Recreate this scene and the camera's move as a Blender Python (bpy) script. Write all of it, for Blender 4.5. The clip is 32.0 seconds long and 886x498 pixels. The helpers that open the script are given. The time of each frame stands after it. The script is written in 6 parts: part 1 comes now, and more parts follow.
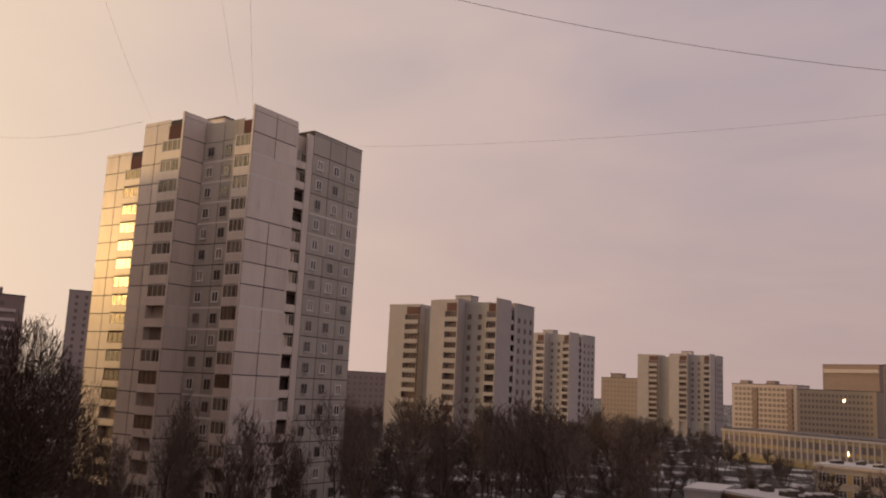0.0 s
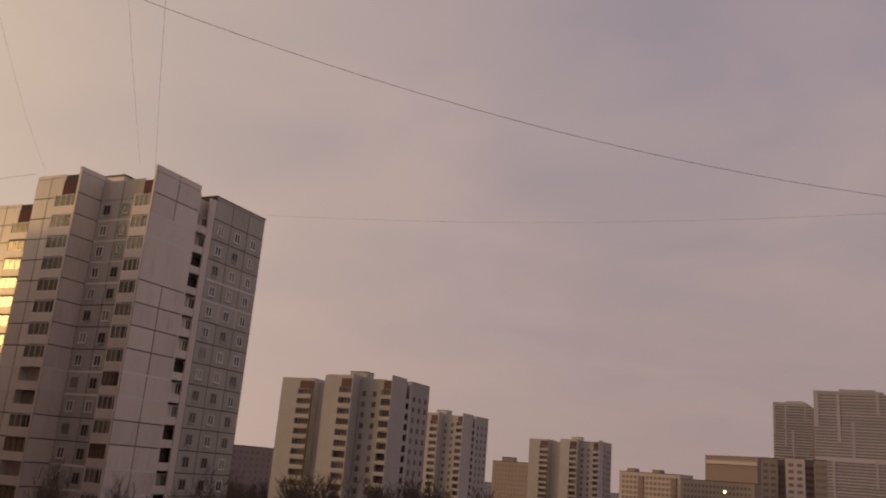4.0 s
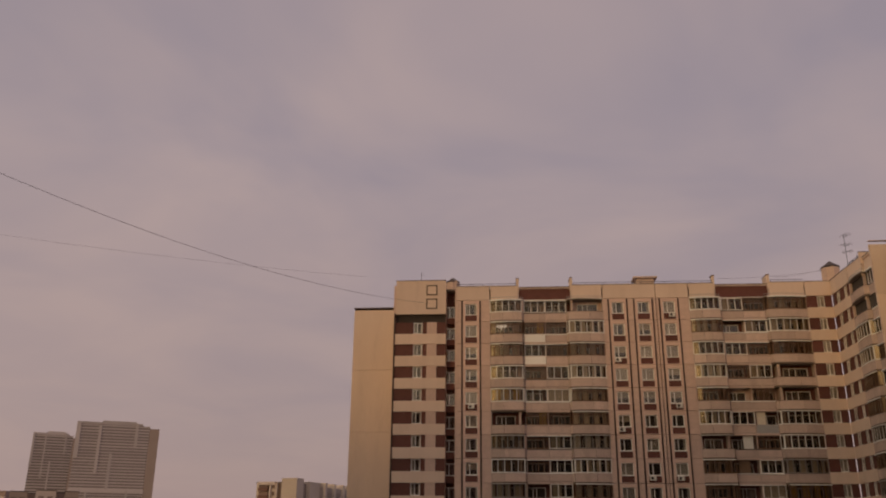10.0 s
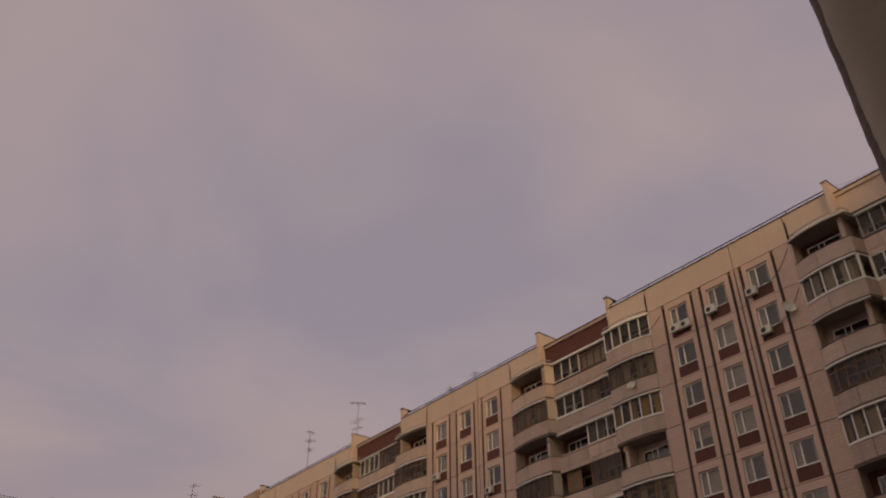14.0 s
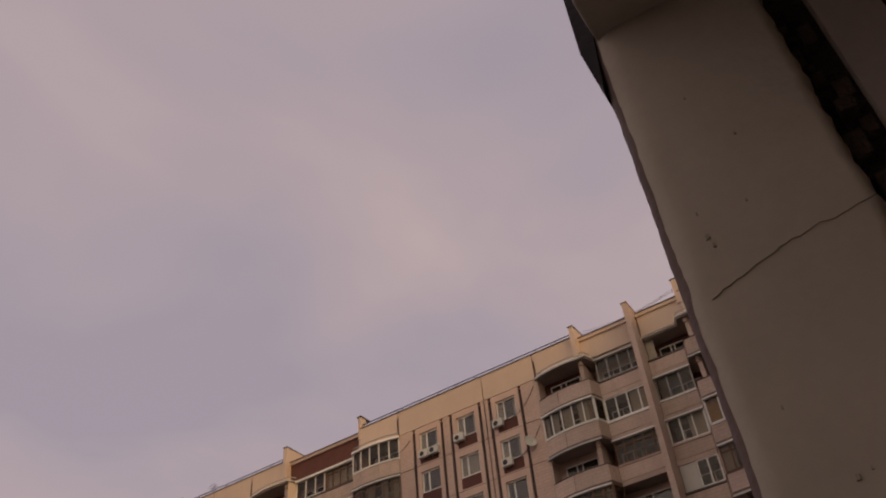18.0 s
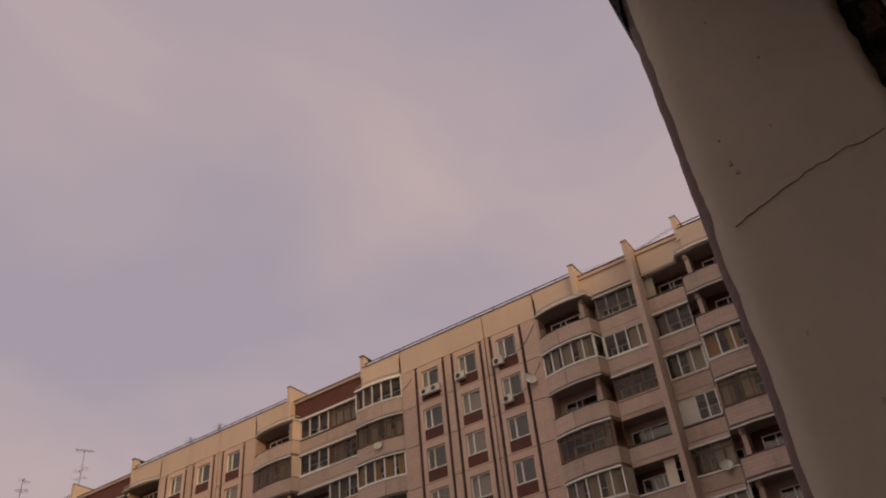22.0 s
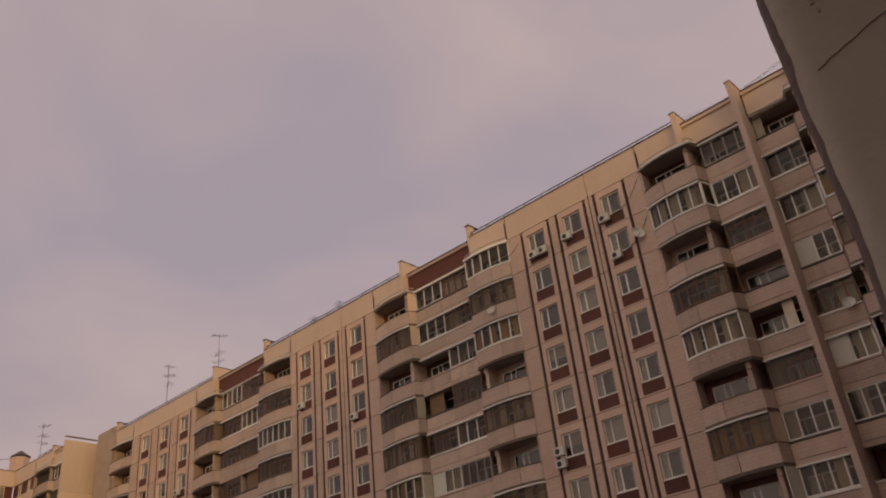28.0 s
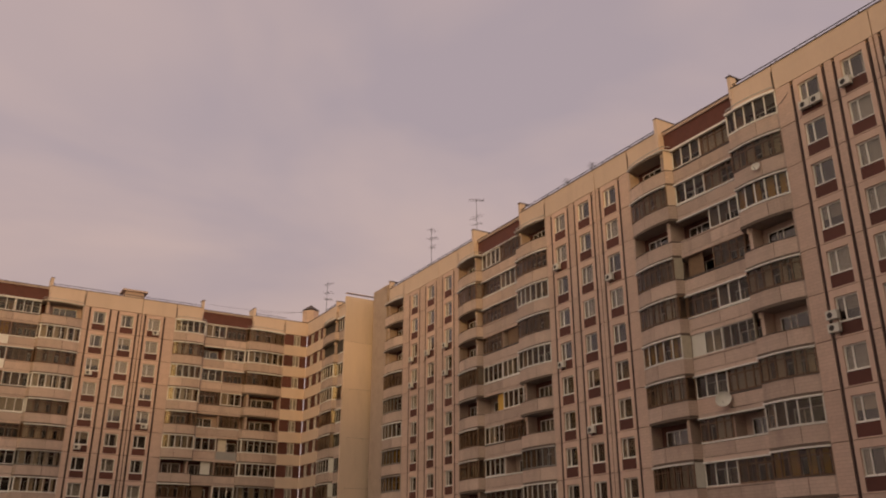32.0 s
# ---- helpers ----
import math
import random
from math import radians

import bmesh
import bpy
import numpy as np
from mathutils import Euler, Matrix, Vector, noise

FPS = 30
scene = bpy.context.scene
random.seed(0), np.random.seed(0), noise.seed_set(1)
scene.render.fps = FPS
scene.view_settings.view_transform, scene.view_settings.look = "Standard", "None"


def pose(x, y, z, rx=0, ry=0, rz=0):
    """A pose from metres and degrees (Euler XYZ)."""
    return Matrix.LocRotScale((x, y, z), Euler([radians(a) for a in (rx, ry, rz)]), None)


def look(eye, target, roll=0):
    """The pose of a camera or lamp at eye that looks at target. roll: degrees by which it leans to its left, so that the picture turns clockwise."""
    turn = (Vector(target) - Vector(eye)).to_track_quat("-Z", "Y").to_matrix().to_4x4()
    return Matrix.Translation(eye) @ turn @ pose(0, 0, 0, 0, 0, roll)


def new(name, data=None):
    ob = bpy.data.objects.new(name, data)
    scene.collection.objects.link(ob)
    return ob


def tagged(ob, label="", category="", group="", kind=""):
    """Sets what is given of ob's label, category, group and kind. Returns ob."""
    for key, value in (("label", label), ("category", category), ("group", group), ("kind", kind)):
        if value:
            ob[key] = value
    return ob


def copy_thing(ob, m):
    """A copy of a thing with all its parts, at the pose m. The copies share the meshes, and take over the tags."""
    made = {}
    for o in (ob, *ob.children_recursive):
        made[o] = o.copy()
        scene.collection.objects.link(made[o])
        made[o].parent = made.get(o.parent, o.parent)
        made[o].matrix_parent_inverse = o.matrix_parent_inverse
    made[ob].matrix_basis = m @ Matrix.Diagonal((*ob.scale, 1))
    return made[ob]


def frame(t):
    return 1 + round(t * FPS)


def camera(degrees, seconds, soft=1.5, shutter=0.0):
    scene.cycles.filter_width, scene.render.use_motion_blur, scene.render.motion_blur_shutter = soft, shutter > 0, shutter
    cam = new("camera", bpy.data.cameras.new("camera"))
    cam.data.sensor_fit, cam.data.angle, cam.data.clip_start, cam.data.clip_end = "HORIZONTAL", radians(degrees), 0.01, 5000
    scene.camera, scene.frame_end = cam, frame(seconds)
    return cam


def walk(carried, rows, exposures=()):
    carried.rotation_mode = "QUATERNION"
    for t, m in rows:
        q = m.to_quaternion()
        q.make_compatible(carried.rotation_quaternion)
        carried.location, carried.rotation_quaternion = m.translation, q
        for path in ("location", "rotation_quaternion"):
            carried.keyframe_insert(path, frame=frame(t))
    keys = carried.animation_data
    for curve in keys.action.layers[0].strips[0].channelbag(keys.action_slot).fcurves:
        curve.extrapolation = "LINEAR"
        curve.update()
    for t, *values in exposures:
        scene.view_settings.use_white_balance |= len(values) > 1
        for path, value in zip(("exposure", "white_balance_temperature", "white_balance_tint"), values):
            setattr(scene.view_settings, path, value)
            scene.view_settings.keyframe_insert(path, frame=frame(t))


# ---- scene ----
EYE = 19.0  # camera height over the ground
cam = camera(55.55, 32.0, soft=2.0)
PATH = [
    (0.0, pose(0, 0.000, EYE, 99.24, -2.76, 58.31)),
    (0.1, pose(0, 0.000, EYE, 100.1, -2.2, 60.95)),
    (0.2, pose(0, 0.000, EYE, 100.2, -3.2, 62.45)),
    (0.3, pose(0, 0.000, EYE, 101.4, -4.0, 63.0)),
    (0.4, pose(0, 0.000, EYE, 102.6, -4.7, 64.2)),
    (0.5, pose(0, 0.000, EYE, 102.49, -6.07, 64.46)),
    (1.0, pose(0, 0.000, EYE, 103.34, -3.22, 61.64)),
    (1.5, pose(0, 0.000, EYE, 104.60, -3.92, 60.99)),
    (2.0, pose(0, 0.000, EYE, 107.12, -4.31, 59.83)),
    (2.5, pose(0, 0.000, EYE, 108.22, -4.48, 59.74)),
    (3.0, pose(0, 0.000, EYE, 108.66, -4.90, 60.84)),
    (3.5, pose(0, 0.000, EYE, 106.46, -4.88, 57.91)),
    (4.0, pose(0, 0.000, EYE, 104.92, -4.59, 51.02)),
    (4.5, pose(0, 0.000, EYE, 104.62, -3.39, 43.98)),
    (6.5, pose(0, -0.018, EYE, 100.04, -3.36, 37.56)),
    (7.0, pose(0, -0.023, EYE, 99.49, -3.51, 37.55)),
    (7.5, pose(0, -0.027, EYE, 99.86, -3.04, 33.20)),
    (8.0, pose(0, -0.032, EYE, 102.94, -2.92, 23.84)),
    (8.5, pose(0, -0.036, EYE, 103.46, -1.85, 15.40)),
    (9.0, pose(0, -0.041, EYE, 105.80, -0.04, 7.46)),
    (9.5, pose(0, -0.045, EYE, 107.38, 0.54, 5.42)),
    (10.0, pose(0, -0.050, EYE, 109.10, -0.48, 4.62)),
    (10.5, pose(0, -0.065, EYE, 109.86, -1.84, -2.94)),
    (11.0, pose(0, -0.080, EYE, 111.57, -0.66, -16.15)),
    (11.5, pose(0, -0.094, EYE, 115.83, -3.07, -31.20)),
    (12.0, pose(0, -0.109, EYE, 120.52, -0.20, -36.79)),
    (12.5, pose(0, -0.104, EYE, 123.91, -0.07, -38.39)),
    (13.0, pose(0, -0.099, EYE, 125.29, 0.11, -37.89)),
    (13.5, pose(0, -0.096, EYE, 125.04, 0.36, -38.38)),
    (15.5, pose(0, -0.083, EYE, 123.00, 0.13, -40.15)),
    (16.0, pose(0, -0.080, EYE, 122.53, 1.18, -42.32)),
    (16.5, pose(0, -0.046, EYE, 122.50, 1.89, -45.96)),
    (17.0, pose(0, -0.012, EYE, 123.43, 2.12, -50.01)),
    (17.5, pose(0, -0.009, EYE, 128.89, 2.46, -52.58)),
    (18.0, pose(0, -0.005, EYE, 131.61, 4.43, -55.63)),
    (18.5, pose(0, 0.009, EYE, 129.65, 3.37, -56.49)),
    (19.0, pose(0, 0.023, EYE, 126.93, 3.63, -57.46)),
    (19.5, pose(0, 0.023, EYE, 128.87, 5.66, -57.23)),
    (20.0, pose(0, 0.023, EYE, 129.56, 5.78, -57.02)),
    (20.5, pose(0, 0.023, EYE, 128.80, 5.43, -56.45)),
    (21.0, pose(0, 0.024, EYE, 128.45, 5.43, -56.03)),
    (21.5, pose(0, 0.024, EYE, 127.81, 4.93, -55.50)),
    (22.0, pose(0, 0.024, EYE, 127.58, 4.93, -55.28)),
    (22.5, pose(0, 0.024, EYE, 126.96, 4.83, -54.82)),
    (23.0, pose(0, 0.024, EYE, 126.38, 4.65, -54.12)),
    (23.5, pose(0, 0.021, EYE, 125.58, 4.73, -53.06)),
    (24.0, pose(0, 0.019, EYE, 125.30, 5.09, -52.78)),
    (24.5, pose(0, 0.016, EYE, 125.59, 5.63, -52.91)),
    (25.0, pose(0, 0.013, EYE, 125.97, 5.86, -52.47)),
    (25.5, pose(0, 0.009, EYE, 125.21, 5.59, -51.67)),
    (27.5, pose(0, -0.008, EYE, 120.77, 5.72, -47.53)),
    (28.0, pose(0, -0.012, EYE, 119.35, 5.73, -46.49)),
    (28.5, pose(0, -0.013, EYE, 118.37, 5.37, -44.42)),
    (29.0, pose(0, -0.014, EYE, 117.48, 4.89, -43.15)),
    (29.5, pose(0, -0.015, EYE, 116.98, 4.79, -43.27)),
    (30.0, pose(0, -0.016, EYE, 116.50, 4.59, -42.74)),
    (30.5, pose(0, -0.017, EYE, 115.85, 3.37, -40.80)),
    (31.0, pose(0, -0.018, EYE, 114.42, 3.18, -37.20)),
    (31.5, pose(0, -0.019, EYE, 113.02, 2.33, -34.60)),
    (32.0, pose(0, -0.020, EYE, 110.80, -0.04, -30.34)),
]
EXPOSURES = [(0, 0.15, 6500, 16), (0.5, -0.05, 6500, 16), (1, -0.2, 6500, 16), (3, -0.27, 6400, 16), (4, -0.22, 6500, 16), (7, -0.22, 6600, 16), (9, -0.15, 6800, 16), (10, -0.17, 6600, 16), (12, -0.17, 6500, 16), (13, -0.2, 6450, 16), (16, -0.15, 6500, 16), (17, -0.03, 6500, 16), (20, 0.15, 6500, 16), (25, 0.15, 6500, 16), (28, 0.1, 6650, 16), (30, 0.12, 6800, 16), (32, 0.22, 7000, 16)]
walk(cam, PATH, EXPOSURES)

# ---- light ----
SUN_AZ, SUN_EL = 151.0, 7.5  # degrees left of +y, over the horizon
world = bpy.data.worlds.new("evening_sky")
scene.world = world
world.use_nodes = True


def sky_nodes(tree):
    n, l = tree.nodes, tree.links
    n.clear()

    def math_node(op, a, b=None, clamp=False):
        m = n.new("ShaderNodeMath")
        m.operation, m.use_clamp = op, clamp
        for k, v in ((0, a), (1, b)):
            if v is None:
                continue
            if isinstance(v, (int, float)):
                m.inputs[k].default_value = v
            else:
                l.new(v, m.inputs[k])
        return m.outputs[0]

    def mix(fac, a, b, kind="MIX"):
        m = n.new("ShaderNodeMix")
        m.data_type, m.blend_type = "RGBA", kind
        for k, v in ((0, fac), (6, a), (7, b)):
            if isinstance(v, (int, float)):
                m.inputs[k].default_value = v
            elif isinstance(v, tuple):
                m.inputs[k].default_value = (*v, 1)
            else:
                l.new(v, m.inputs[k])
        return m.outputs[2]

    tc = n.new("ShaderNodeTexCoord")
    d = tc.outputs["Generated"]
    sep = n.new("ShaderNodeSeparateXYZ")
    l.new(d, sep.inputs[0])
    up = math_node("MAXIMUM", sep.outputs[2], 0.0)
    glow_dir = Vector((-math.sin(radians(133)), math.cos(radians(133)), 0.12)).normalized()
    dot = n.new("ShaderNodeVectorMath")
    dot.operation = "DOT_PRODUCT"
    l.new(d, dot.inputs[0])
    dot.inputs[1].default_value = glow_dir
    toward = math_node("MULTIPLY_ADD", dot.outputs["Value"], 0.5)
    toward.node.inputs[2].default_value = 0.5
    near_sun = math_node("MULTIPLY", math_node("POWER", toward, 5.5), 1.0)
    # stretched cloud layer
    high = math_node("ADD", up, 0.16)
    comb = n.new("ShaderNodeCombineXYZ")
    l.new(math_node("DIVIDE", sep.outputs[0], high), comb.inputs[0])
    l.new(math_node("DIVIDE", sep.outputs[1], high), comb.inputs[1])
    cloud = n.new("ShaderNodeTexNoise")
    cloud.inputs["Scale"].default_value, cloud.inputs["Detail"].default_value, cloud.inputs["Roughness"].default_value = 1.5, 4.0, 0.48
    cloud.inputs["Distortion"].default_value = 0.4
    l.new(comb.outputs[0], cloud.inputs["Vector"])
    ramp = n.new("ShaderNodeMapRange")
    ramp.inputs["From Min"].default_value, ramp.inputs["From Max"].default_value = 0.36, 0.66
    l.new(cloud.outputs["Fac"], ramp.inputs["Value"])
    base = mix(ramp.outputs[0], SKY_GAP, SKY_CLOUD)
    hor = math_node("SUBTRACT", 1.0, math_node("MULTIPLY", up, 2.4, True), True)
    base = mix(math_node("MULTIPLY", hor, 0.92), base, SKY_HORIZON)
    pink = math_node("MULTIPLY", math_node("POWER", toward, 3.0), math_node("MULTIPLY", math_node("SUBTRACT", 1.0, math_node("MULTIPLY", up, 1.35, True), True), 1.15), True)
    base = mix(pink, base, SKY_PINK)
    base = mix(near_sun, base, SKY_GLOW)
    sky = n.new("ShaderNodeTexSky")
    sky.sky_type, sky.sun_disc = "NISHITA", False
    sky.sun_elevation, sky.sun_rotation = radians(SUN_EL), radians(-SUN_AZ)
    sky.dust_density = 4.0
    haze = mix(0.92, mix(1.0, sky.outputs[0], (0.1, 0.1, 0.1), "MULTIPLY"), base)
    bg = n.new("ShaderNodeBackground")
    l.new(haze, bg.inputs[0])
    bg.inputs[1].default_value = SKY_STRENGTH
    out = n.new("ShaderNodeOutputWorld")
    l.new(bg.outputs[0], out.inputs[0])


SKY_GAP, SKY_CLOUD = (0.35, 0.303, 0.338), (0.485, 0.387, 0.372)
SKY_HORIZON, SKY_GLOW = (0.42, 0.315, 0.288), (1.02, 0.85, 0.53)
SKY_PINK = (0.86, 0.62, 0.51)
SKY_STRENGTH = 1.0
sky_nodes(world.node_tree)
lamp = bpy.data.lights.new("sun", "SUN")
lamp.energy, lamp.angle, lamp.color = 0.58, radians(6), (1.0, 0.57, 0.17)
sun = new("sun", lamp)
sun.matrix_world = look((0, 0, 0), (math.sin(radians(SUN_AZ)) * math.cos(radians(SUN_EL)), -math.cos(radians(SUN_AZ)) * math.cos(radians(SUN_EL)), -math.sin(radians(SUN_EL))))


# ---- helpers of this scene ----
rng = random.Random(7)


def add_node(nt, kind, **inputs):
    nd = nt.nodes.new(kind)
    for k, v in inputs.items():
        nd.inputs[k.replace("_", " ")].default_value = v
    return nd


def mat(name, col, rough=0.8, vary=0.18, scale=1.5, fine=14.0, bump=0.25, metal=0.0, stain=0.0, obvar=0.1, streak=False, tiles=False):
    """Painted or raw surface: two sizes of noise, a little change from piece to piece, fine relief."""
    m = bpy.data.materials.new(name)
    m.use_nodes = True
    nt = m.node_tree
    b = nt.nodes["Principled BSDF"]
    b.inputs["Roughness"].default_value, b.inputs["Metallic"].default_value = rough, metal
    tc = nt.nodes.new("ShaderNodeTexCoord")
    big = add_node(nt, "ShaderNodeTexNoise", Scale=scale, Detail=4.0, Roughness=0.6)
    small = add_node(nt, "ShaderNodeTexNoise", Scale=fine, Detail=3.0)
    info = nt.nodes.new("ShaderNodeObjectInfo")
    mp = nt.nodes.new("ShaderNodeMapping")
    mp.inputs["Scale"].default_value = (1, 1, 0.22) if streak else (1, 1, 1)
    shift = nt.nodes.new("ShaderNodeVectorMath")
    shift.operation = "SCALE"
    shift.inputs[0].default_value = (37.0, 19.0, 53.0)
    nt.links.new(info.outputs["Random"], shift.inputs["Scale"])
    nt.links.new(shift.outputs[0], mp.inputs["Location"])
    nt.links.new(tc.outputs["Object"], mp.inputs["Vector"])
    for t in (big, small):
        nt.links.new(mp.outputs[0], t.inputs["Vector"])

    def mm(op, a, bb):
        q = nt.nodes.new("ShaderNodeMath")
        q.operation = op
        for k, v in ((0, a), (1, bb)):
            if isinstance(v, (int, float)):
                q.inputs[k].default_value = v
            else:
                nt.links.new(v, q.inputs[k])
        return q.outputs[0]

    f = mm("ADD", mm("MULTIPLY", mm("SUBTRACT", big.outputs["Fac"], 0.5), vary * 2.2), mm("MULTIPLY", mm("SUBTRACT", small.outputs["Fac"], 0.5), vary))
    f = mm("ADD", f, mm("MULTIPLY", mm("SUBTRACT", info.outputs["Random"], 0.5), obvar * 2))
    f = mm("ADD", f, 1.0)
    v = nt.nodes.new("ShaderNodeVectorMath")
    v.operation = "SCALE"
    v.inputs[0].default_value = col
    nt.links.new(f, v.inputs["Scale"])
    last = v.outputs[0]
    if tiles:  # facing tiles in courses
        sp = nt.nodes.new("ShaderNodeSeparateXYZ")
        cb = nt.nodes.new("ShaderNodeCombineXYZ")
        nt.links.new(tc.outputs["Object"], sp.inputs[0])
        nt.links.new(mm("ADD", sp.outputs[0], sp.outputs[1]), cb.inputs[0])
        nt.links.new(sp.outputs[2], cb.inputs[1])
        br = add_node(nt, "ShaderNodeTexBrick", Scale=1.0, Mortar_Size=0.016, Mortar_Smooth=0.3, Brick_Width=0.5, Row_Height=0.2)
        br.inputs["Color1"].default_value, br.inputs["Color2"].default_value, br.inputs["Mortar"].default_value = (1, 1, 1, 1), (0.92, 0.915, 0.91, 1), (0.79, 0.76, 0.74, 1)
        nt.links.new(cb.outputs[0], br.inputs["Vector"])
        tm = nt.nodes.new("ShaderNodeMix")
        tm.data_type, tm.blend_type = "RGBA", "MULTIPLY"
        tm.inputs[0].default_value = 1.0
        nt.links.new(last, tm.inputs[6])
        nt.links.new(br.outputs[0], tm.inputs[7])
        last = tm.outputs[2]
    if stain:
        st = add_node(nt, "ShaderNodeTexNoise", Scale=scale * 0.7, Detail=6.0, Roughness=0.75)
        nt.links.new(mp.outputs[0], st.inputs["Vector"])
        r = add_node(nt, "ShaderNodeMapRange", From_Min=0.52, From_Max=0.72, To_Max=stain)
        nt.links.new(st.outputs["Fac"], r.inputs["Value"])
        mx = nt.nodes.new("ShaderNodeMix")
        mx.data_type = "RGBA"
        nt.links.new(r.outputs[0], mx.inputs[0])
        nt.links.new(last, mx.inputs[6])
        mx.inputs[7].default_value = (col[0] * 0.42, col[1] * 0.38, col[2] * 0.36, 1)
        last = mx.outputs[2]
    nt.links.new(last, b.inputs["Base Color"])
    if bump:
        bp = add_node(nt, "ShaderNodeBump", Strength=bump, Distance=0.02)
        nt.links.new(small.outputs["Fac"], bp.inputs["Height"])
        nt.links.new(bp.outputs[0], b.inputs["Normal"])
    return m


def glass_mat(name, tint, gloss=1.0, rough=0.04):
    m = bpy.data.materials.new(name)
    m.use_nodes = True
    nt = m.node_tree
    nt.nodes.clear()
    tr = add_node(nt, "ShaderNodeBsdfTransparent", Color=(*tint, 1))
    gl = add_node(nt, "ShaderNodeBsdfGlossy", Color=(gloss, gloss, gloss, 1), Roughness=rough)
    lw = add_node(nt, "ShaderNodeLayerWeight", Blend=0.5)
    pw = nt.nodes.new("ShaderNodeMath")
    pw.operation = "POWER"
    pw.inputs[1].default_value = 4.0
    fr = add_node(nt, "ShaderNodeMapRange", To_Min=0.06, To_Max=1.0)
    nt.links.new(lw.outputs["Facing"], pw.inputs[0])
    nt.links.new(pw.outputs[0], fr.inputs["Value"])
    tc = nt.nodes.new("ShaderNodeTexCoord")
    nz = add_node(nt, "ShaderNodeTexNoise", Scale=1.3, Detail=1.0)
    bp = add_node(nt, "ShaderNodeBump", Strength=0.08, Distance=0.1)
    nt.links.new(tc.outputs["Object"], nz.inputs["Vector"])
    nt.links.new(nz.outputs["Fac"], bp.inputs["Height"])
    nt.links.new(bp.outputs[0], gl.inputs["Normal"])
    nt.links.new(bp.outputs[0], lw.inputs["Normal"])
    mx = nt.nodes.new("ShaderNodeMixShader")
    out = nt.nodes.new("ShaderNodeOutputMaterial")
    nt.links.new(fr.outputs[0], mx.inputs[0])
    nt.links.new(tr.outputs[0], mx.inputs[1])
    nt.links.new(gl.outputs[0], mx.inputs[2])
    nt.links.new(mx.outputs[0], out.inputs[0])
    return m


CREAM = mat("tiled_panel", (0.65, 0.485, 0.415), 0.85, 0.10, 0.8, 16, stain=0.28, obvar=0.05, streak=True, tiles=True)
CREAMT = mat("cream_attic", (0.69, 0.545, 0.45), 0.85, 0.08, 0.6, 14, stain=0.15, obvar=0.04, streak=True)
CREAM2 = mat("grey_parapet", (0.59, 0.463, 0.408), 0.85, 0.16, 1.2, 16, stain=0.4, obvar=0.14, streak=True, tiles=True)
PLAIN = mat("cream_blank", (0.72, 0.575, 0.465), 0.85, 0.08, 0.5, 12, stain=0.18, obvar=0.05, streak=True)
BROWN = mat("brown_paint", (0.115, 0.040, 0.031), 0.75, 0.25, 1.5, 16, obvar=0.15)
STRIPE = mat("brown_stripe", (0.05, 0.023, 0.02), 0.75, 0.2, 1.5, 16)
COPING = mat("dark_coping", (0.09, 0.07, 0.065), 0.6, 0.2, 2, 18)
# dark tone; stands for shade at slab edges and in loggia recesses
DARKCON = mat("shade_dark_concrete", (0.15, 0.115, 0.095), 0.9, 0.2, 1.5, 14)
# shade of unlit rooms as colour, on solid cores and sheets behind panes
ROOM = mat("room_shade", (0.055, 0.045, 0.04), 0.95, 0.35, 0.6, 4, obvar=0.3)
CORE = mat("joint_dark", (0.07, 0.06, 0.055), 0.95, 0.2, 1, 8)
WHITE = mat("white_frame", (0.84, 0.83, 0.80), 0.45, 0.06, 2, 20, bump=0.05)
WOODF = mat("brown_wood_frame", (0.17, 0.095, 0.055), 0.7, 0.3, 3, 30)
GREYF = mat("grey_metal_frame", (0.33, 0.31, 0.29), 0.5, 0.15, 2, 20, metal=0.3)
FLASH = mat("white_flashing", (0.80, 0.80, 0.78), 0.35, 0.08, 2, 20, bump=0.05)
CURT = mat("curtain", (0.62, 0.56, 0.47), 0.95, 0.2, 3, 12, obvar=0.35)
CURTW = mat("white_curtain", (0.74, 0.73, 0.70), 0.95, 0.15, 3, 12, obvar=0.1)
CURTB = mat("brown_clutter", (0.20, 0.13, 0.085), 0.95, 0.3, 3, 12, obvar=0.3)
CURTY = mat("yellow_curtain", (0.58, 0.36, 0.09), 0.95, 0.2, 3, 12, obvar=0.2)
BLUEP = mat("blue_grey_cladding", (0.34, 0.335, 0.34), 0.6, 0.12, 2, 14, obvar=0.15)
UNDER = mat("slab_concrete", (0.36, 0.31, 0.275), 0.9, 0.2, 1.5, 14, stain=0.4)
GLASS = glass_mat("window_glass", (0.78, 0.76, 0.73))
CLOUDY = glass_mat("loggia_glass", (0.78, 0.74, 0.68), 0.5, 0.22)
ACW = mat("ac_white", (0.68, 0.67, 0.63), 0.5, 0.1, 3, 20, obvar=0.1)
DARKM = mat("dark_metal", (0.05, 0.045, 0.045), 0.6, 0.2, 3, 20, metal=0.4)
GALV = mat("galvanised", (0.42, 0.41, 0.40), 0.45, 0.15, 4, 20, metal=0.5)


